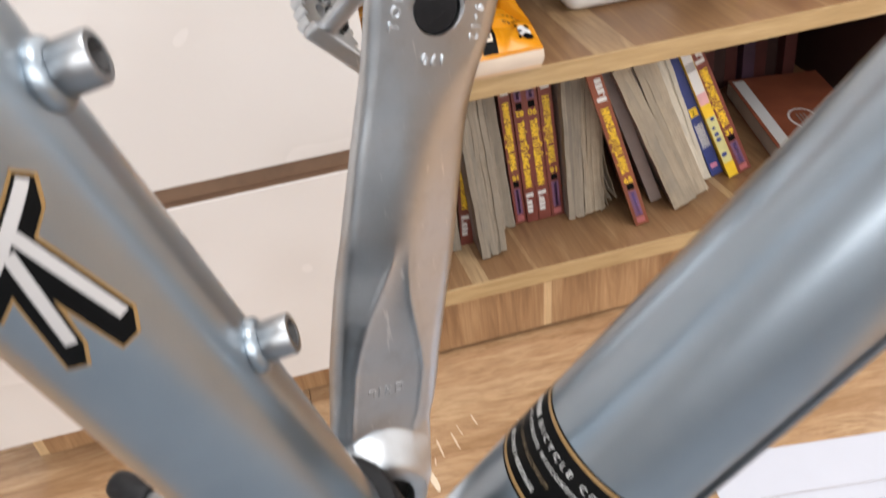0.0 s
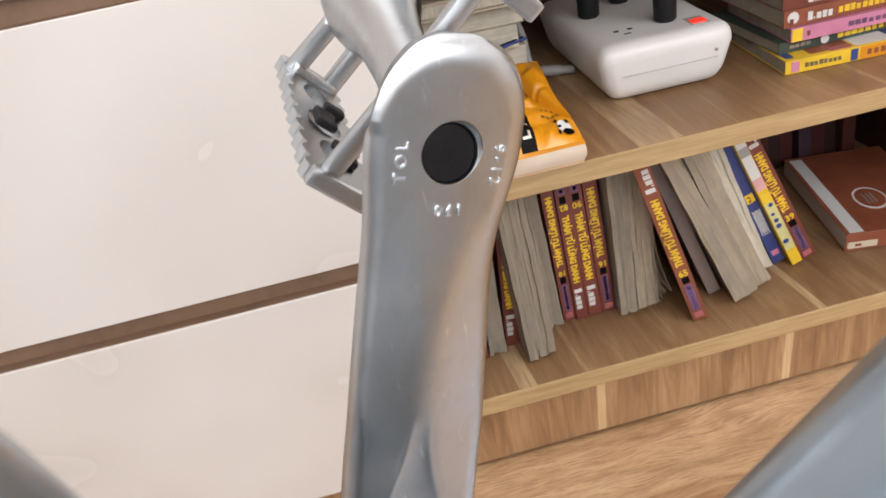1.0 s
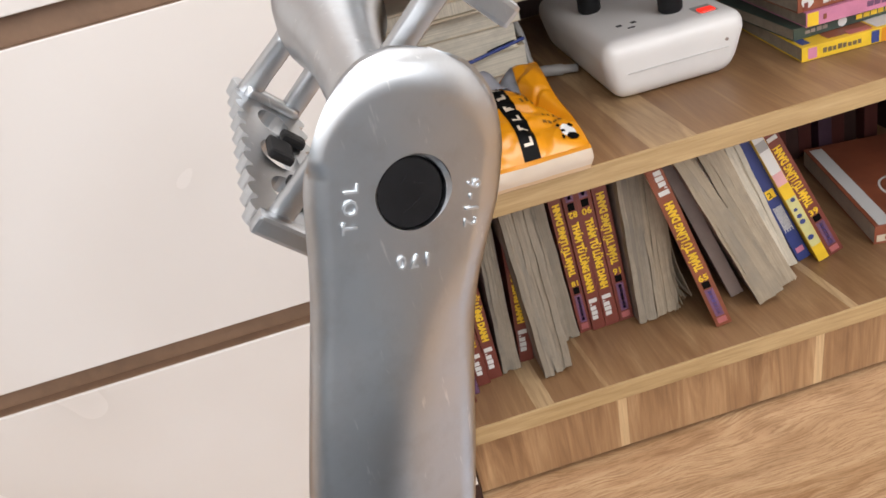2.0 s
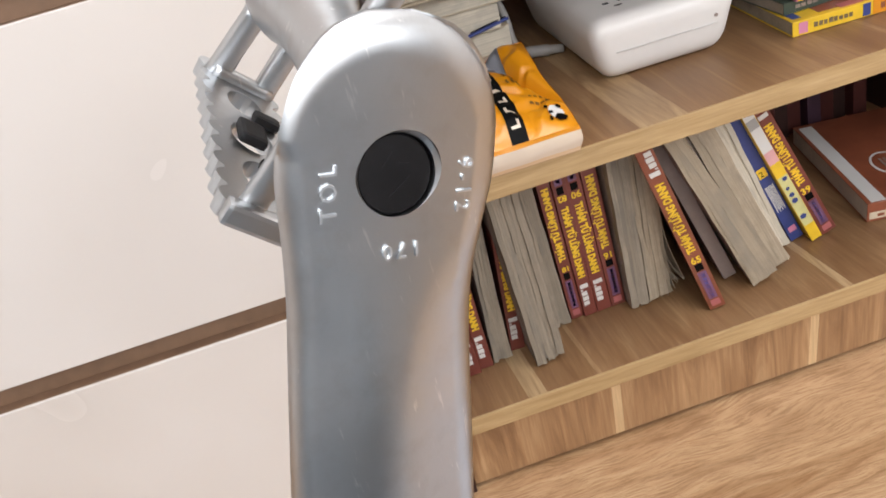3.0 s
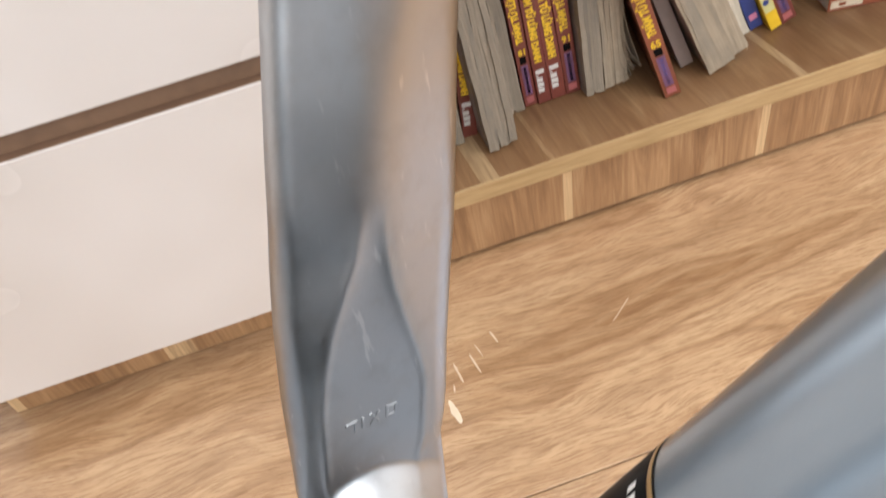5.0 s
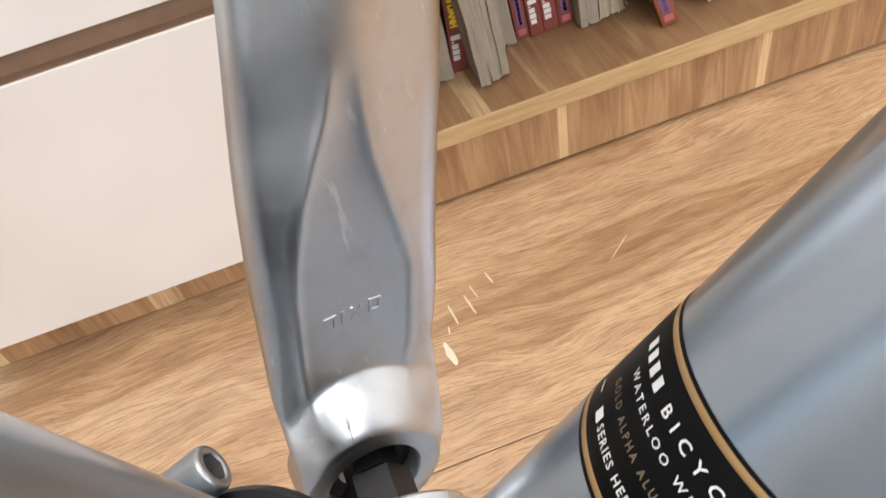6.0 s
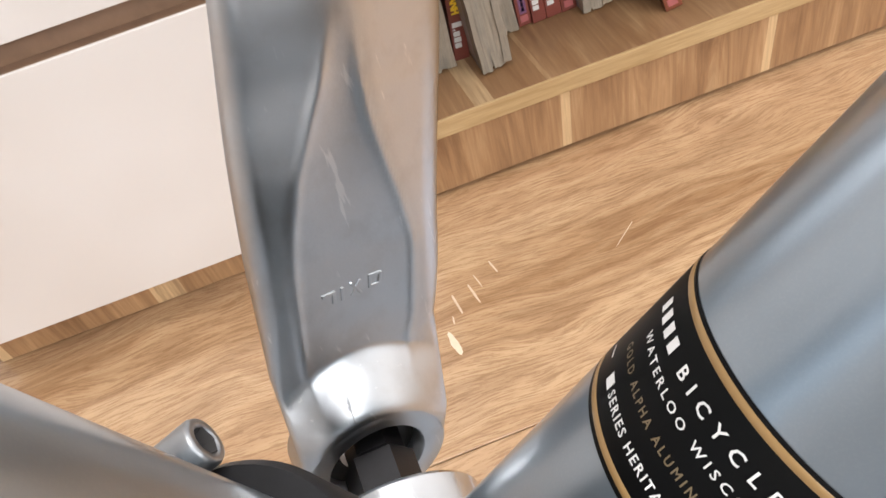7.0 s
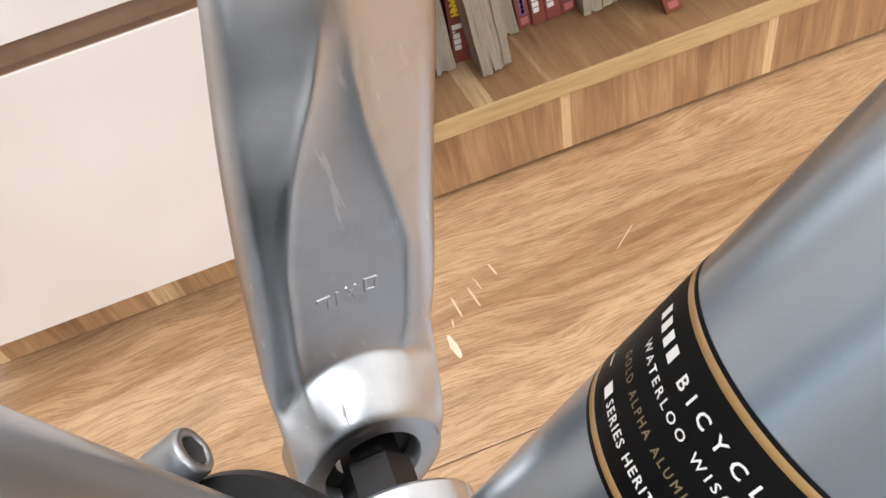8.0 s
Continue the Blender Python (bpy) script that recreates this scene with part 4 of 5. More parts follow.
SERIES = "worn maroon comic paperback with yellow spine title, on the shelf"
for x, y, lean, th, number, up in ((0.0905, 0.030, -4.0, 0.0120, "67", True), (0.1080, 0.048, -3.0, 0.0115, "80", False), (0.1195, 0.052, -2.0, 0.0115, "83", False),
                                   (0.1500, 0.0621, 2.6, 0.0125, "94", False), (0.2110, 0.0754, -3.8, 0.0112, "81", True), (0.2226, 0.0735, -3.8, 0.0118, "82", False),
                                   (0.2350, 0.0740, -4.2, 0.0130, "90", False), (0.2485, 0.0744, -4.0, 0.0130, "91", True)):
    series_spine(book(SERIES, at(x, y, lean), th, MAROON, PAGES_GREY, group=GROUP), th, number, up)
book("dark purple comic paperback between maroon ones", at(0.1030, 0.040, -3.6), 0.0045, PURPLE, PAGES_GREY, group=GROUP)
book("thin dark red paperback standing on the shelf", at(0.1640, 0.074, 2.6), 0.0050, BROWN_RED, PAGES_GREY, group=GROUP)
for x, y, lean, th, mat, sheets, out, seed, curl, z_cut in ((0.1325, 0.0586, 1.0, 0.0150, PAGES_GREY, 26, 0.006, 3, 0.002, 0), (0.1640, 0.0430, -4.0, 0.0235, PAGES_GREY, 44, 0.012, 5, 0.0022, 0),
                                                           (0.1930, 0.0744, -4.5, 0.0150, PAGES_GREY, 20, 0.005, 7, 0.002, 0), (0.2625, 0.0670, -2.6, 0.0170, PAGES_GREY, 30, 0.006, 9, 0.003, 0),
                                                           (0.2800, 0.0700, -3.2, 0.0190, PAGES, 36, 0.009, 11, 0.007, 0)):
    b = book("worn comic paperback shelved with its grey page edges out", at(x, y, lean), th, TAUPE, mat, spine_out=False, group=GROUP)
    fan(b, th, 0.174, sheets, mat, out, seed, curl, z_cut)
    if seed == 11:
        fray(b, th, 0.174, mat, out, seed)
series_spine(book("leaning maroon comic paperback with yellow spine title", at(0.3170, 0.0279, -16.5, -12), 0.0135, BROWN_RED, PAGES_GREY, group=GROUP), 0.0135, "65", True)
book("leaning grey-brown paperback beside a maroon one", at(0.3480, 0.0600, -20.0, -8), 0.0115, TAUPE, PAGES_GREY, group=GROUP)
b = book("leaning worn paperback with tan page edges out", at(0.3640, 0.0420, -23.0, -6), 0.0170, TAUPE, PAGES, spine_out=False, group=GROUP)
fan(b, 0.0170, 0.174, 24, PAGES, 0.006, 21, 0.0045, 0.0, 0.0001)
b = book("leaning thick paperback with pale page edges out", at(0.3840, 0.0490, -22.5, -6), 0.0200, CREAM, PAGES, spine_out=False, group=GROUP)
fan(b, 0.0200, 0.168, 22, PAGES, 0.005, 23, 0.0035, 0.004, 0.00008)
b = book("leaning paperback with a crumpled pale grey cover", at(0.4100, 0.0790, -21.0, -5), 0.0110, CREAM, PAGES_LIGHT, group=GROUP)
fan(b, 0.0110, 0.17, 8, PAGES_LIGHT, 0.006, 25, 0.004)


def blue_book():
    b = book("leaning blue paperback with a white text block and number", at(0.4250, 0.0790, -22.5, -5), 0.0120, BLUE, PAGES_LIGHT, group=GROUP)
    part("number_patch", on_spine(flat(0, 0.010, -0.0040, 0.0040), 0.012, 0.088, "down"), YELLOW, b)
    bm = letters("2", 0.0085, 0.0001)
    for v in bm.verts:
        v.co.x, v.co.y, v.co.z = 0.0085 - v.co.y, v.co.x - 0.003, v.co.z + 0.0002
    part("number", on_spine(bm, 0.012, 0.088, "down"), PRINT_BLACK, b)
    bm = bmesh.new()
    for i in range(7):
        box(bm, 0.002 + 0.0005 * (i % 3), 0.033 - 0.003 * (i % 2), -0.0040 + i * 0.0012, -0.0033 + i * 0.0012, -0.0002, 0.0001)
    part("text_bar", on_spine(bm, 0.012, 0.070, "down"), PRINT_WHITE, b)
    part("mark", on_spine(flat(0, 0.006, -0.0035, 0.0035), 0.012, 0.016, "down"), PINK, b)


def striped_book():
    b = book("leaning yellow paperback with a white and pink top and blue marks", at(0.4395, 0.0700, -23.6, -5), 0.0100, YELLOW, PAGES_LIGHT, group=GROUP)
    for name, x0, x1, mat in (("white_field", 0.002, 0.030, PRINT_WHITE), ("grey_field", 0.030, 0.040, GREY_PLASTIC), ("white_field", 0.040, 0.066, PRINT_WHITE), ("pink_field", 0.066, 0.080, PINK_PALE), ("pale_field", 0.096, 0.156, PALE_YELLOW), ("red_mark", 0.004, 0.011, RED_MARK)):
        part(name, moved(on_spine(flat(x0, x1, -0.0046, 0.0046), 0.0100, 0.176, "down"), Matrix.Translation((0, -0.0002 * (mat is RED_MARK), 0))), mat, b)
    for x, r in ((0.099, 0.0022), (0.110, 0.0018), (0.118, 0.0024), (0.125, 0.0027), (0.145, 0.0028)):
        bm = moved(tube(bmesh.new(), pose(0, 0, 0), [(r, -0.0002), (r, 0.00015)], 14), Matrix.Translation((x, 0.0010 * math.sin(x * 900), 0.0001)))
        part("blue_mark", on_spine(bm, 0.0100, 0.176, "down"), BLUE, b)


PINK_PALE = plain("pale_pink_print", (0.66, 0.36, 0.37), 0.45, 0.2)
PALE_YELLOW = plain("pale_yellow_print", (0.60, 0.57, 0.26), 0.45, 0.3)
blue_book()
striped_book()
series_spine(book("leaning maroon comic paperback with yellow spine title", at(0.4520, 0.0733, -24.6, -5), 0.0140, MAROON, PAGES_GREY, group=GROUP), 0.0140, "39", True)


def lying_book():
    th, deep, wide = 0.0190, 0.166, 0.104
    m = pose(0.4935, 0.0700, Z_LOW + 0.0006, 0, 0, -11.5) @ pose(0, 0, 0, 0.6, 0, 0) @ pose(0, 0, 0, 0, 90, 0) @ pose(-th, 0, 0)
    b = book("orange-brown paperback with a white strip, lying on the shelf", m, th, BROWN_RED, PAGES_LIGHT, h=wide, d=deep, group=GROUP)
    part("white_strip", box(bmesh.new(), -0.0003, 0.0002, 0.002, deep - 0.006, 0.0040, 0.0170, 0), PRINT_WHITE, b)
    for r, x, mat in ((0.0125, -0.0003, PRINT_WHITE), (0.0108, -0.0006, BROWN_RED)):
        bm = tube(bmesh.new(), pose(x, 0.060, 0.048, 0, 90, 0) @ Matrix.Diagonal((1.25, 1.75, 1, 1)), [(r, 0.0), (r, 0.0004)], 28)
        part("emblem", bm, mat, b)
    for z0 in (0.042, 0.046, 0.050):
        part("text_bar", box(bmesh.new(), -0.0010, -0.0004, 0.050, 0.069, z0, z0 + 0.0018), TAUPE, b)
    part("text_bar", box(bmesh.new(), 0.0095, 0.0165, -0.0004, 0.0002, 0.002, 0.030), CREAM, b)
    part("text_bar", box(bmesh.new(), 0.0115, 0.0145, -0.0006, 0.0002, 0.009, 0.015), BROWN_RED, b)


lying_book()
# back row: the shelf's shade is put into the cover colours
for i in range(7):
    book("paperback standing at the back of the shelf, shade in its cover colour", at(0.500 + 0.0180 * i, 0.245 + 0.005 * (i % 3), -2.0 - (i % 2)), 0.0155, (SHADED_MAROON, SHADED_BROWN, SHADED_MAROON, SHADED_PURPLE)[i % 4], PAGES_GREY, group="dark books at the back")


# ---- upper shelf ----
def tissue_pack():
    p = thing("tissue_pack", "soft orange and white plastic-wrapped tissue pack on the shelf edge", "tissue pack", pose(0.0875, -0.0042, Z_TOP + 0.0005))
    w, d, h = 0.1310, 0.110, 0.030
    nx, ny = 144, 112

    def top(i, j):
        x, y = i / nx, j / ny
        puff = (1 - abs(2 * x - 1) ** 6) * (1 - abs(2 * y - 1) ** 5)
        crease = 0.0022 * math.sin(x * 11 + y * 5) * math.sin(y * 9) + 0.0022 * noise.noise(Vector((x * 6, y * 5, 1.3)))
        crease -= 0.0042 * max(0.0, 0.16 - abs(noise.noise(Vector((x * 4.5, y * 4.0, 7.7))))) / 0.16
        crease += 0.0012 * noise.noise(Vector((x * 17, y * 14, 4.1)))
        # a deep fold runs slantwise to one corner, and the film beyond it stands up as an ear
        fold = (x - 0.72) * 0.92 + (y - 0.92) * 0.40
        valley = math.exp(-(fold / 0.040) ** 2) * smooth_step(0.22, 0.42, y)
        ear = smooth_step(0.02, 0.16, fold) * smooth_step(0.42, 0.85, y)
        rise = 0.0185 + 0.017 * smooth_step(0.0, 0.75, y)
        h_here = rise + h * 0.34 * puff + crease * puff - 0.013 * valley * (1 - abs(2 * x - 1) ** 12) + 0.010 * ear
        return Vector((w * x + 0.002 * math.sin(y * 7), d * y, h_here))

    bm = bmesh.new()
    grid = [[bm.verts.new(top(i, j)) for j in range(ny + 1)] for i in range(nx + 1)]
    for i in range(nx):
        for j in range(ny):
            bm.faces.new((grid[i][j], grid[i + 1][j], grid[i + 1][j + 1], grid[i][j + 1]))
    part("printed_film", bm, FILM_ORANGE, p, "creased glossy orange film", True)
    # soft sides below the print
    bm = bmesh.new()
    loop = [(i, 0) for i in range(nx)] + [(nx, j) for j in range(ny)] + [(nx - i, ny) for i in range(nx)] + [(0, ny - j) for j in range(ny)]
    rows = []
    for k in range(7):
        t = k / 6
        row = []
        for (i, j) in loop:
            q = top(i, j)
            bulge = 0.0022 * math.sin(t * math.pi) + 0.0008 * noise.noise(Vector((q.x * 60, q.y * 60, t * 3)))
            c = Vector((w / 2, d / 2, 0))
            o = Vector((q.x - c.x, q.y - c.y, 0)).normalized()
            row.append(Vector((q.x, q.y, q.z * t + 0.0005)) + o * (bulge - 0.0015 * (1 - t)))
        rows.append(row)
    part("side_film", loft(bm, rows[1:6], caps=False), FILM_WHITE, p, "clear white film round the sides", True)
    part("lower_print", loft(bmesh.new(), rows[:2], caps=False), FILM_PEACH, p, smooth=True)
    part("upper_print", loft(bmesh.new(), rows[5:], caps=False), FILM_ORANGE, p, smooth=True)
    bm = box(bmesh.new(), 0.004, w - 0.004, 0.004, d - 0.004, 0, 0.017, 0.002)
    part("tissue_block", bm, CREAM, p)

    def print_on(name, x0, x1, y0, y1, mat, lift=0.0006, rounded=False):
        bm = bmesh.new()
        a, b_, c_, d_ = round(x0 * nx), round(x1 * nx), round(y0 * ny), round(y1 * ny)
        vs = {(i, j): bm.verts.new(top(i, j) + Vector((0, 0, lift))) for i in range(a, b_ + 1) for j in range(c_, d_ + 1)}
        for i in range(a, b_):
            for j in range(c_, d_):
                if rounded and math.hypot((2 * i + 1 - a - b_) / (b_ - a), (2 * j + 1 - c_ - d_) / (d_ - c_)) > 1.0:
                    continue
                bm.faces.new((vs[i, j], vs[i + 1, j], vs[i + 1, j + 1], vs[i, j + 1]))
        part(name, bm, mat, p, smooth=True)

    print_on("dark_band", 0.645, 0.735, 0.0, 0.98, PRINT_BLACK)
    for k in range(7):
        print_on("brand_bar", 0.668, 0.712, 0.070 + 0.115 * k, 0.092 + 0.115 * k, FILM_WHITE, 0.0010)
        print_on("brand_bar", 0.668 if k % 2 else 0.700, 0.680 if k % 2 else 0.712, 0.092 + 0.115 * k, 0.128 + 0.115 * k, FILM_WHITE, 0.0010)
    # a small round badge with dark spots
    print_on("mark", 0.880, 0.955, 0.085, 0.215, PRINT_WHITE, 0.0009, True)
    for x0, x1, y0, y1 in ((0.870, 0.892, 0.185, 0.225), (0.928, 0.955, 0.190, 0.225), (0.885, 0.903, 0.130, 0.160), (0.905, 0.965, 0.060, 0.125), (0.872, 0.892, 0.070, 0.110)):
        print_on("mark", x0, x1, y0, y1, PRINT_BLACK, 0.0012, True)
    for k in range(4):
        print_on("text_bar", 0.822 + 0.028 * k, 0.837 + 0.028 * k, 0.265, 0.290, PRINT_BROWN, 0.0009)
        print_on("text_bar", 0.836 + 0.028 * k, 0.850 + 0.028 * k, 0.322, 0.342, PRINT_BROWN, 0.0009)
    for k in range(3):
        print_on("text_bar", 0.775 + 0.030 * k, 0.790 + 0.030 * k, 0.465, 0.505, PRINT_BROWN, 0.0009)
    print_on("text_bar", 0.785, 0.850, 0.545, 0.563, PRINT_BROWN, 0.0009)
    print_on("text_bar", 0.785, 0.800, 0.563, 0.620, PRINT_BROWN, 0.0009)
    print_on("text_bar", 0.825, 0.842, 0.580, 0.640, PRINT_BROWN, 0.0009)
    for k in range(4):
        print_on("icon", 0.13 + 0.075 * k, 0.165 + 0.075 * k, 0.04, 0.12, PRINT_WHITE, 0.0009)
    print_on("emblem", 0.03, 0.10, 0.06, 0.22, PRINT_BROWN, 0.0009)
    # low crumple of tissue at the opening
    bm = bmesh.new()
    grid = {}
    for i in range(13):
        for j in range(9):
            x, y = i / 12, j / 8
            q = top(round((0.42 + 0.42 * x) * nx), round((0.66 + 0.28 * y) * ny))
            lift = 0.011 * (1 - (2 * x - 1) ** 2) * (1 - (2 * y - 1) ** 2) + 0.006 * noise.noise(Vector((x * 5, y * 4, 8.1))) * (1 - (2 * x - 1) ** 4)
            grid[i, j] = bm.verts.new(q + Vector((0, 0, 0.0012 + max(0.0, lift))))
    for i in range(12):
        for j in range(8):
            bm.faces.new((grid[i, j], grid[i + 1, j], grid[i + 1, j + 1], grid[i, j + 1]))
    bmesh.ops.solidify(bm, geom=bm.faces[:], thickness=0.0004)
    part("tissue", bm, PAPER, p, "crumpled white tissue", True)


tissue_pack()


def power_strip():
    p = thing("power_strip", "white power strip with black plugs and a lit red switch", "power strip", pose(0.2775, 0.0805, Z_TOP + 0.0005, 0, 0, -1.0))
    bm = box(bmesh.new(), -0.0115, 0.104, 0, 0.185, 0, 0.050, 0.0150, 8)
    for v in bm.verts:
        low = smooth_step(0.034, 0.0, v.co.z)
        v.co.x += 0.0075 * low * (1 if v.co.x < 0.046 else -1)
        v.co.y += 0.0060 * low * (1 if v.co.y < 0.09 else -1)
    body = part("lower_case", bm, WHITE_PLASTIC, p, "rounded white plastic case", True)
    seam = bmesh.new()
    box(seam, 0.006, 0.088, 0.0006, 0.0016, 0.0236, 0.0240)
    part("case_seam", seam, SEAM_GREY, body, "thin seam round the case")
    for cx, cy in ((0.022, 0.035),):
        for dx, dy, ww, hh in ((-0.006, 0.004, 0.0022, 0.005), (0.006, 0.004, 0.0022, 0.005), (0.0, -0.007, 0.003, 0.003)):
            part("socket_slot", box(bmesh.new(), cx + dx - ww, cx + dx + ww, cy + dy - hh * 0.4, cy + dy + hh * 0.4, 0.0496, 0.0502), BLACK_PLASTIC, body)
    part("switch_frame", box(bmesh.new(), 0.0720, 0.0880, 0.014, 0.034, 0.0496, 0.0501, 0.0003), GREY_PLASTIC, p)
    part("switch", box(bmesh.new(), 0.0740, 0.0860, 0.0155, 0.0250, 0.0498, 0.0514, 0.0008), RED_GLOW, p, "lit red rocker switch")
    for x, y in ((0.060, 0.040), (0.012, 0.095), (0.050, 0.120)):
        bm = tube(bmesh.new(), pose(x, y, 0.0502), [(0.0080, 0.0), (0.0096, 0.002), (0.0098, 0.020), (0.0078, 0.034), (0.0050, 0.044), (0.0042, 0.060)], 24)
        part("plug", bm, BLACK_PLASTIC, p, "black rubber plug", True)
    part("screw_hole", tube(bmesh.new(), pose(0.0865, 0.0012, 0.030, 90, 0, 0), [(0.0014, 0.0), (0.0014, 0.0012)], 12), TAUPE, p)


RED_GLOW = Nodes("lit_red_plastic").done((0.7, 0.03, 0.015), 0.3, Emission_Color=(1.0, 0.035, 0.02, 1), Emission_Strength=1.1)
power_strip()


def stacked(label, x, y, z, yaw, th, cover, pages=PAGES_GREY, long=0.176, deep=0.113):
    """A book lying flat, its spine along -y."""
    m = pose(x, y, z, 0, 0, yaw) @ pose(0, 0, 0, 0, 90, 0) @ pose(-th, 0, 0)
    return book(label, m, th, cover, pages, h=long, d=deep, group="stacked comic books")


def spine_bars(b, name, z0, z1, x0, x1, count, mat, seed):
    """Illegible printed words along a lying spine: short bars of uneven width."""
    rnd = random.Random(seed)
    step = (z1 - z0) / count
    for k in range(count):
        a = z0 + step * k
        drop = 0.25 * (x1 - x0) * rnd.random()
        part(name, box(bmesh.new(), x0 + drop, x1, -0.0004, 0.0001, a, a + step * rnd.uniform(0.62, 0.86)), mat, b)


def title_marks(b, z0, x0, x1):
    """Series title as plain strokes, upside down on a lying spine."""
    k = x1 - x0
    for a, e, low, high in ((0.0, 0.0042, 0.0, 0.95), (0.0054, 0.0064, 0.66, 0.95), (0.0078, 0.0116, 0.25, 0.95), (0.0128, 0.0166, 0.20, 0.95), (0.0178, 0.0216, 0.25, 0.95)):
        part("title_mark", box(bmesh.new(), x0 + k * low, x0 + k * high, -0.0005, 0.0001, z0 + a, z0 + e), PRINT_WHITE, b)


z = Z_TOP + 0.0005
b = stacked("yellow paperback with a colourful cover at the foot of a stack", 0.4165, 0.0635, z, -4.0, 0.0115, YELLOW, PAGES_GREY)
for x0, x1, y0, y1, z0, z1, mat in ((-0.0002, 0.0001, 0.006, 0.10, 0.024, 0.060, BROWN_RED), (-0.0003, 0.0001, 0.004, 0.08, 0.062, 0.094, PRINT_WHITE), (-0.0004, 0.0001, 0.012, 0.06, 0.094, 0.106, BLUE),
                                    (-0.0003, 0.0001, 0.004, 0.08, 0.108, 0.17, PINK), (-0.0003, 0.0001, 0.006, 0.045, 0.003, 0.010, BLUE), (-0.0003, 0.0001, 0.020, 0.090, 0.011, 0.019, PRINT_WHITE),
                                    (-0.0005, 0.0001, 0.003, 0.011, 0.040, 0.058, RED_MARK)):
    part("art", box(bmesh.new(), x0, x1, y0, y1, z0, z1), mat, b)
spine_bars(b, "text_bar", 0.017, 0.049, 0.0038, 0.0078, 8, PRINT_DIM_GOLD, 3)
spine_bars(b, "text_bar", 0.070, 0.122, 0.0030, 0.0080, 9, BROWN_RED, 4)
part("patch", box(bmesh.new(), 0.0015, 0.0100, -0.0004, 0.0001, 0.005, 0.012), PINK, b)
part("patch", box(bmesh.new(), 0.0010, 0.0105, -0.0004, 0.0001, 0.056, 0.062), BLUE, b)
part("patch", box(bmesh.new(), 0.0003, 0.0112, -0.0003, 0.0001, 0.064, 0.128), FILM_ORANGE, b)
z += 0.0120
b = stacked("dark green paperback in a stack", 0.4195, 0.0795, z, 1.0, 0.0095, GREEN)
spine_bars(b, "text_bar", 0.054, 0.130, 0.0022, 0.0068, 12, YELLOW, 5)
spine_bars(b, "text_bar", 0.010, 0.030, 0.0030, 0.0062, 4, TAUPE, 6)
part("emblem", tube(bmesh.new(), pose(0.0048, -0.0004, 0.042, 90, 0, 0), [(0.0038, -0.0006), (0.0038, 0.0)], 20), PRINT_WHITE, b)
z += 0.0100
b = stacked("pink paperback in a stack", 0.4270, 0.0745, z, -2.0, 0.0115, PINK)
part("patch", box(bmesh.new(), 0.0005, 0.0110, -0.0004, 0.0001, 0.001, 0.010), YELLOW, b)
part("patch", box(bmesh.new(), 0.0005, 0.0110, -0.0004, 0.0001, 0.094, 0.112), YELLOW, b)
spine_bars(b, "text_bar", 0.014, 0.018, 0.0035, 0.0080, 1, BROWN_RED, 7)
spine_bars(b, "text_bar", 0.050, 0.086, 0.0035, 0.0078, 6, PURPLE, 8)
z += 0.0120
b = stacked("orange-brown comic paperback with yellow title in a stack", 0.4220, 0.0780, z, -1.0, 0.0140, BROWN_RED)
title_marks(b, 0.021, 0.004, 0.0115)
spine_bars(b, "text_bar", 0.048, 0.112, 0.0048, 0.0105, 12, YELLOW, 9)
part("mark", tube(bmesh.new(), pose(0.0065, -0.0004, 0.0080, 90, 0, 0), [(0.0050, -0.0005), (0.0050, 0.0)], 18), PRINT_WHITE, b)
part("mark", box(bmesh.new(), 0.0070, 0.0120, -0.0012, 0.0001, 0.0050, 0.0080), MAROON, b)
z += 0.0145
for i, mat in enumerate((MAROON, BROWN_RED, TAUPE)):
    b = stacked("worn maroon comic paperback in a stack", 0.4205 + 0.003 * i, 0.0780, z, -2.0 + 1.5 * i, 0.0135, mat)
    title_marks(b, 0.022, 0.0035, 0.0105)
    spine_bars(b, "text_bar", 0.050, 0.115, 0.0045, 0.0095, 12, YELLOW, 10 + i)
    z += 0.0140

z = Z_TOP + 0.0005
for i, (dx, th) in enumerate(((0.0, 0.020), (0.004, 0.021), (-0.003, 0.022), (0.002, 0.018))):
    m = pose(0.100 + dx, 0.165, z, 0, 0, 3 - 2 * i) @ pose(0, 0, 0, 0, 90, 0) @ pose(-th, 0, 0)
    book("thick pale paper block lying in a stack", m, th, CREAM, PAGES_LIGHT, h=0.125, d=0.12, spine_out=False, group="pale paper stack")
    z += th + 0.0005


def pipe(bm, points, radius, seg=12, steps=6):
    """A round cord through some points, smoothed between them."""
    pts = [Vector(p) for p in points]
    line = []
    for i in range(len(pts) - 1):
        p0, p1, p2, p3 = pts[max(0, i - 1)], pts[i], pts[i + 1], pts[min(len(pts) - 1, i + 2)]
        for k in range(steps):
            t = k / steps
            line.append(0.5 * (2 * p1 + (p2 - p0) * t + (2 * p0 - 5 * p1 + 4 * p2 - p3) * t * t + (3 * p1 - p0 - 3 * p2 + p3) * t ** 3))
    line.append(pts[-1])
    side = Vector((1, 0, 0.2)).normalized()
    rings = []
    for i, p in enumerate(line):
        d = (line[min(i + 1, len(line) - 1)] - line[max(0, i - 1)]).normalized()
        side = (side - d * side.dot(d)).normalized()
        up = d.cross(side)
        rings.append([p + (side * math.cos(2 * math.pi * k / seg) + up * math.sin(2 * math.pi * k / seg)) * radius for k in range(seg)])
    return loft(bm, rings)


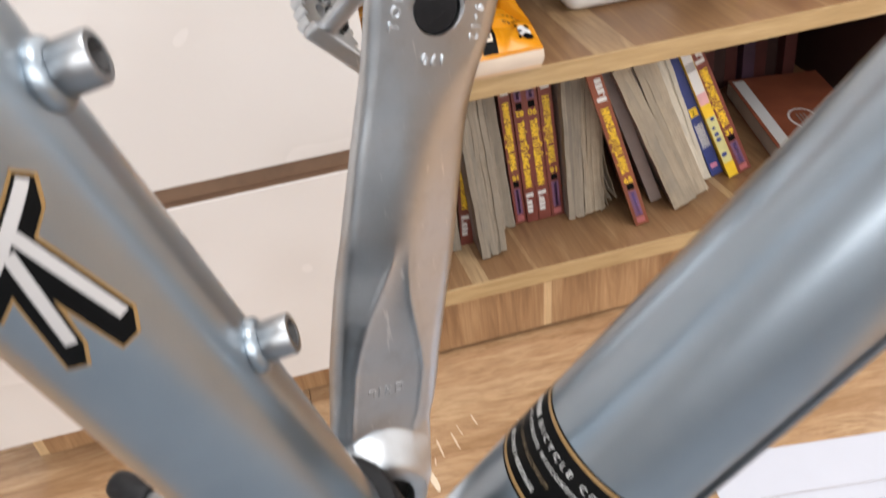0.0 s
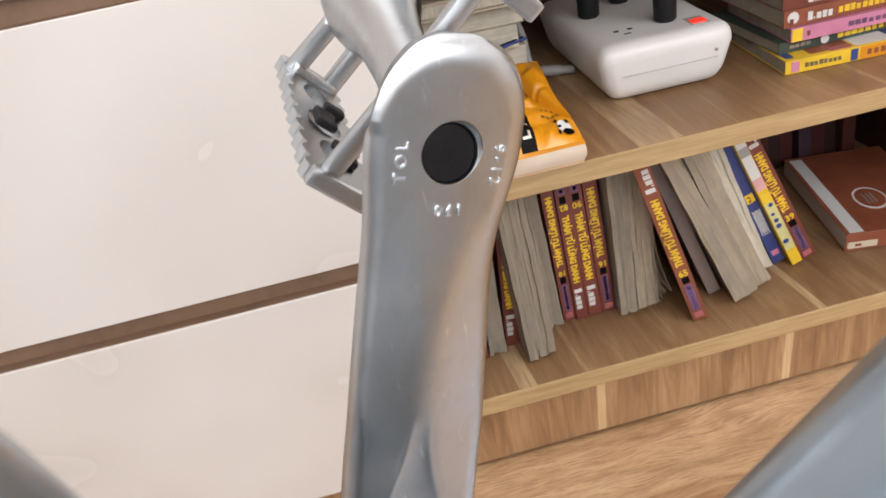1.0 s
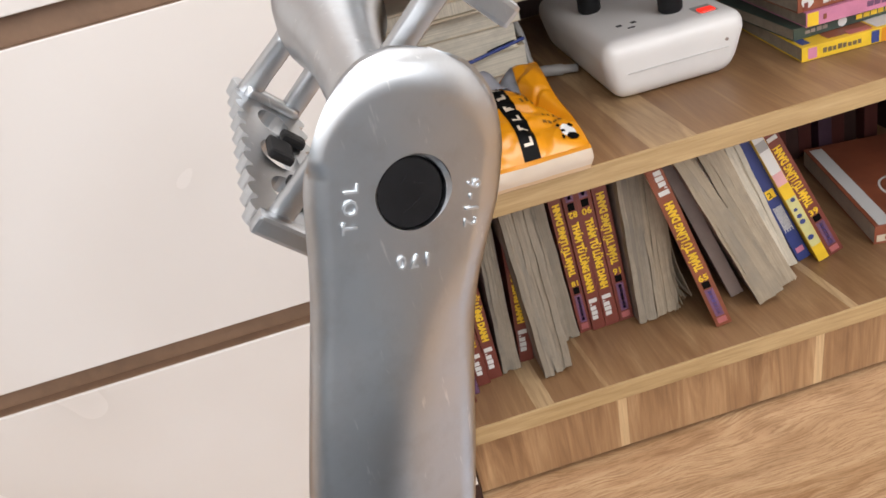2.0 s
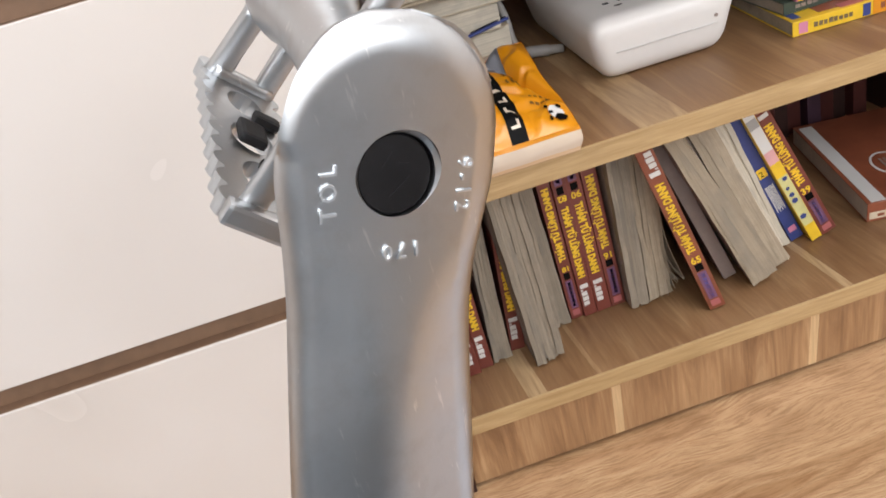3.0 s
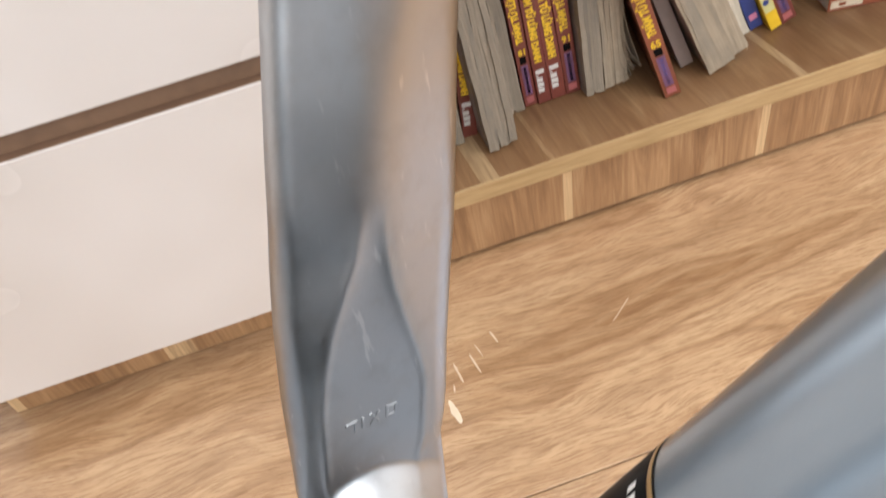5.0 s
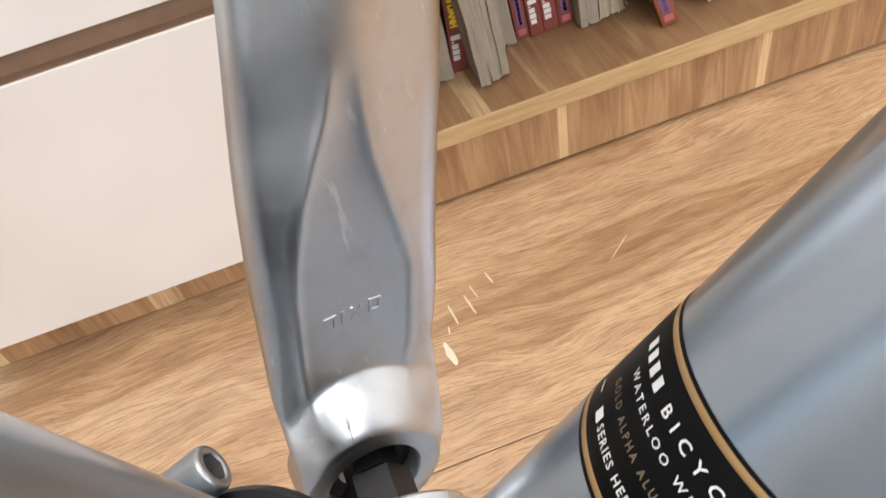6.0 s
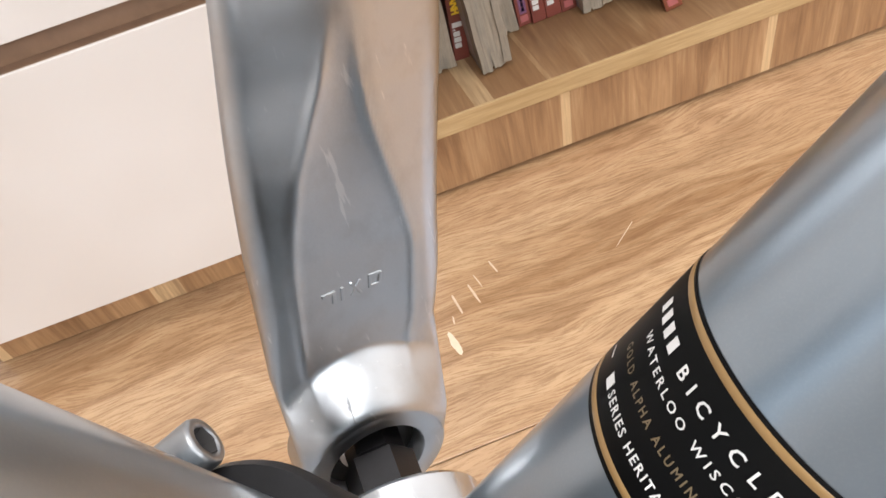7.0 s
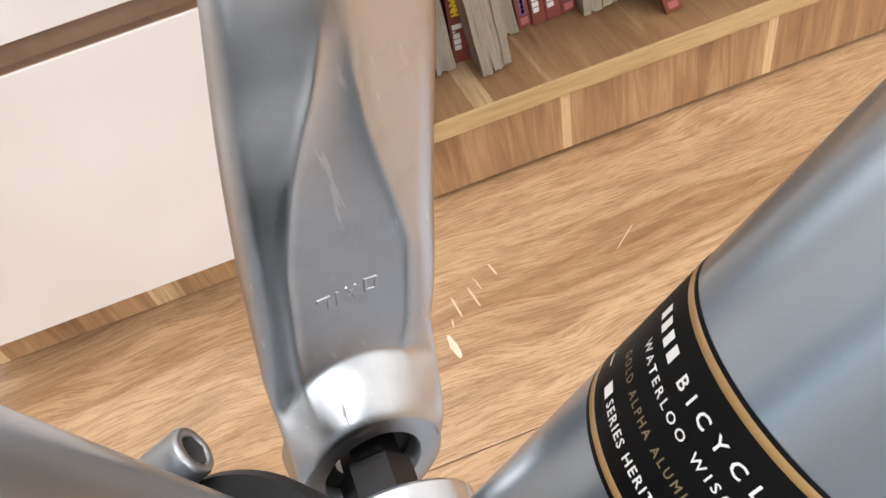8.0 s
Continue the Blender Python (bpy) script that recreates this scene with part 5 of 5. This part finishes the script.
def pen_lead():
    c = thing("adapter_cable", "grey cable with a pale plug lying on the shelf", "cable", pose(0, 0, Z_TOP + 0.0005))
    part("cable_plug", tube(bmesh.new(), axes((0.2440, 0.1910, 0.0052), (0.030, -0.0165, 0.0)), [(0.0040, 0.0), (0.0050, 0.002), (0.0050, 0.020), (0.0038, 0.022), (0.0036, 0.034)], 16), GREY_PLASTIC, c, "pale grey plug", True)
    part("lead", pipe(bmesh.new(), [(0.150, 0.300, 0.0040), (0.185, 0.275, 0.030), (0.212, 0.250, 0.066), (0.228, 0.222, 0.062), (0.235, 0.203, 0.040), (0.237, 0.194, 0.016), (0.2450, 0.1905, 0.0052)], 0.0032), GREY_PLASTIC, c, smooth=True)


def card_folder():
    p = thing("card_folder", "cream card folder lying on the stack of pale paper", "folder", pose(0.094, 0.150, Z_TOP + 0.0840, 0, 0, -3))
    for k, (z0, z1, dy) in enumerate(((0.0, 0.0022, 0.0), (0.0026, 0.0130, 0.002), (0.0134, 0.0156, 0.001))):
        part("card" if k != 1 else "page_block", box(bmesh.new(), 0.002 * k, 0.168 - 0.003 * (k == 1), dy, 0.125, z0, z1, 0.0008, 1), CREAM if k != 1 else PAGES_LIGHT, p)


card_folder()
pen_lead()


def pen():
    p = thing("pen", "dark blue ballpoint pen lying across the pale paper blocks", "pen", pose(0.130, 0.142, Z_TOP + 0.0405, 0, 0, 14) @ pose(0, 0, 0, 0, 86, 0))
    part("barrel", tube(bmesh.new(), Matrix(), [(0.0005, -0.008), (0.0013, 0.0), (0.0015, 0.02), (0.0015, 0.100), (0.0011, 0.102)], 16), BLUE, p, smooth=True)
    part("clip", box(bmesh.new(), -0.0027, -0.0016, -0.0007, 0.0007, 0.066, 0.100, 0.0004, 1), BLACK_PLASTIC, p, "dark clip")


pen()


# ---- paper on the floor ----
def floor_paper():
    p = thing("paper_sheet", "white printed paper sheet lying on the floor", "paper", pose(0.2785, -0.1875, 0.0004, 0, 0, -8.0))
    bm = bmesh.new()
    rows = []
    for i in range(13):
        row = []
        for j in range(10):
            x, y = 0.297 * i / 12, -0.210 * j / 9
            row.append(bm.verts.new((x, y, 0.0004 + 0.0012 * max(0, noise.noise(Vector((x * 8, y * 8, 0)))))))
        rows.append(row)
    for a, b_ in zip(rows, rows[1:]):
        for j in range(9):
            bm.faces.new((a[j], a[j + 1], b_[j + 1], b_[j]))
    bmesh.ops.recalc_face_normals(bm, faces=bm.faces)
    bmesh.ops.solidify(bm, geom=bm.faces[:], thickness=0.0002)
    part("sheet", bm, PAPER, p, smooth=False)
    bm = bmesh.new()
    for k in range(9):
        box(bm, 0.03, 0.20 + 0.06 * ((k * 7) % 5) / 5, -0.045 - 0.016 * k, -0.0446 - 0.016 * k, 0.0022, 0.0023)
    part("text_bar", bm, TAUPE, p)


floor_paper()


def rug():
    """A low woven rug, unseen, added so that the bare metal reflects grey-blue."""
    p = thing("rug", "unseen grey-blue woven rug behind the bicycle, added to tint reflections", "rug", pose(-0.90, -1.50, 0.0004))
    bm = bmesh.new()
    for i in range(35):
        box(bm, 0.0, 1.32, 0.030 * i + 0.0004, 0.030 * i + 0.0296, 0, 0.0075, 0.0025, 2)
    part("woven_pile", bm, REFLECTION_RUG, p)


rug()

# ---- floor boards ----
BOARD_L, BOARD_W = 1.2, 0.24


@functools.lru_cache(None)
def board_mesh(length, width):
    me = bpy.data.meshes.new("floor_board")
    bm = cube(0.0004, length - 0.0004, 0.0004, width - 0.0004, -0.006, 0.0, bevel=0.0006, seg=1)
    bm.to_mesh(me)
    bm.free()
    me.materials.append(FLOOR)
    return me


for row in range(-6, 3):
    y0, y1 = max(-1.60, -0.22 + BOARD_W * row), min(0.42, -0.22 + BOARD_W * (row + 1))
    x = -0.0231 - 3 * BOARD_L + (0.41 * row) % BOARD_L
    while x < 2.3:
        x0, x1 = max(-1.9, x), min(2.3, x + BOARD_L)
        if x1 - x0 > 0.01:
            ob = new("floor_board", board_mesh(round(x1 - x0, 4), round(y1 - y0, 4)))
            ob.location = (x0, y0, 0)
            ob.parent = FLOOR_OB
        x += BOARD_L

# first a pale scuff, then painted floor glints: middle, length, width, turn
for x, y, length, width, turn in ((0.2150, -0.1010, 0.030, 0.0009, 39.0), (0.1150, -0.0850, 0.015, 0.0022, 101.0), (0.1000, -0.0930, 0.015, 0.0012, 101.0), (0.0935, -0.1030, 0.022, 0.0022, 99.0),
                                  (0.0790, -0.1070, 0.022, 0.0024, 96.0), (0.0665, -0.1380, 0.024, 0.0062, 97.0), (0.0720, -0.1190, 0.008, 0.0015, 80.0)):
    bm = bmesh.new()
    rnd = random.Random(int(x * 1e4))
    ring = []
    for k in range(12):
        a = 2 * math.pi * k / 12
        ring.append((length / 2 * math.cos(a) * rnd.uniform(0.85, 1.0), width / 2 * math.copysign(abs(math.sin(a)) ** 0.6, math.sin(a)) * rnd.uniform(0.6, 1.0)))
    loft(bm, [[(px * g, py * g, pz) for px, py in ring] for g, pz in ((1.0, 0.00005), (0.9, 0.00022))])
    part("scuff", moved(bm, pose(x, y, 0, 0, 0, turn)), PALE_GLINT if width > 0.005 else SCUFF_GLINT_DIM, FLOOR_OB, "pale floor dab: first a scuff, others painted glints")
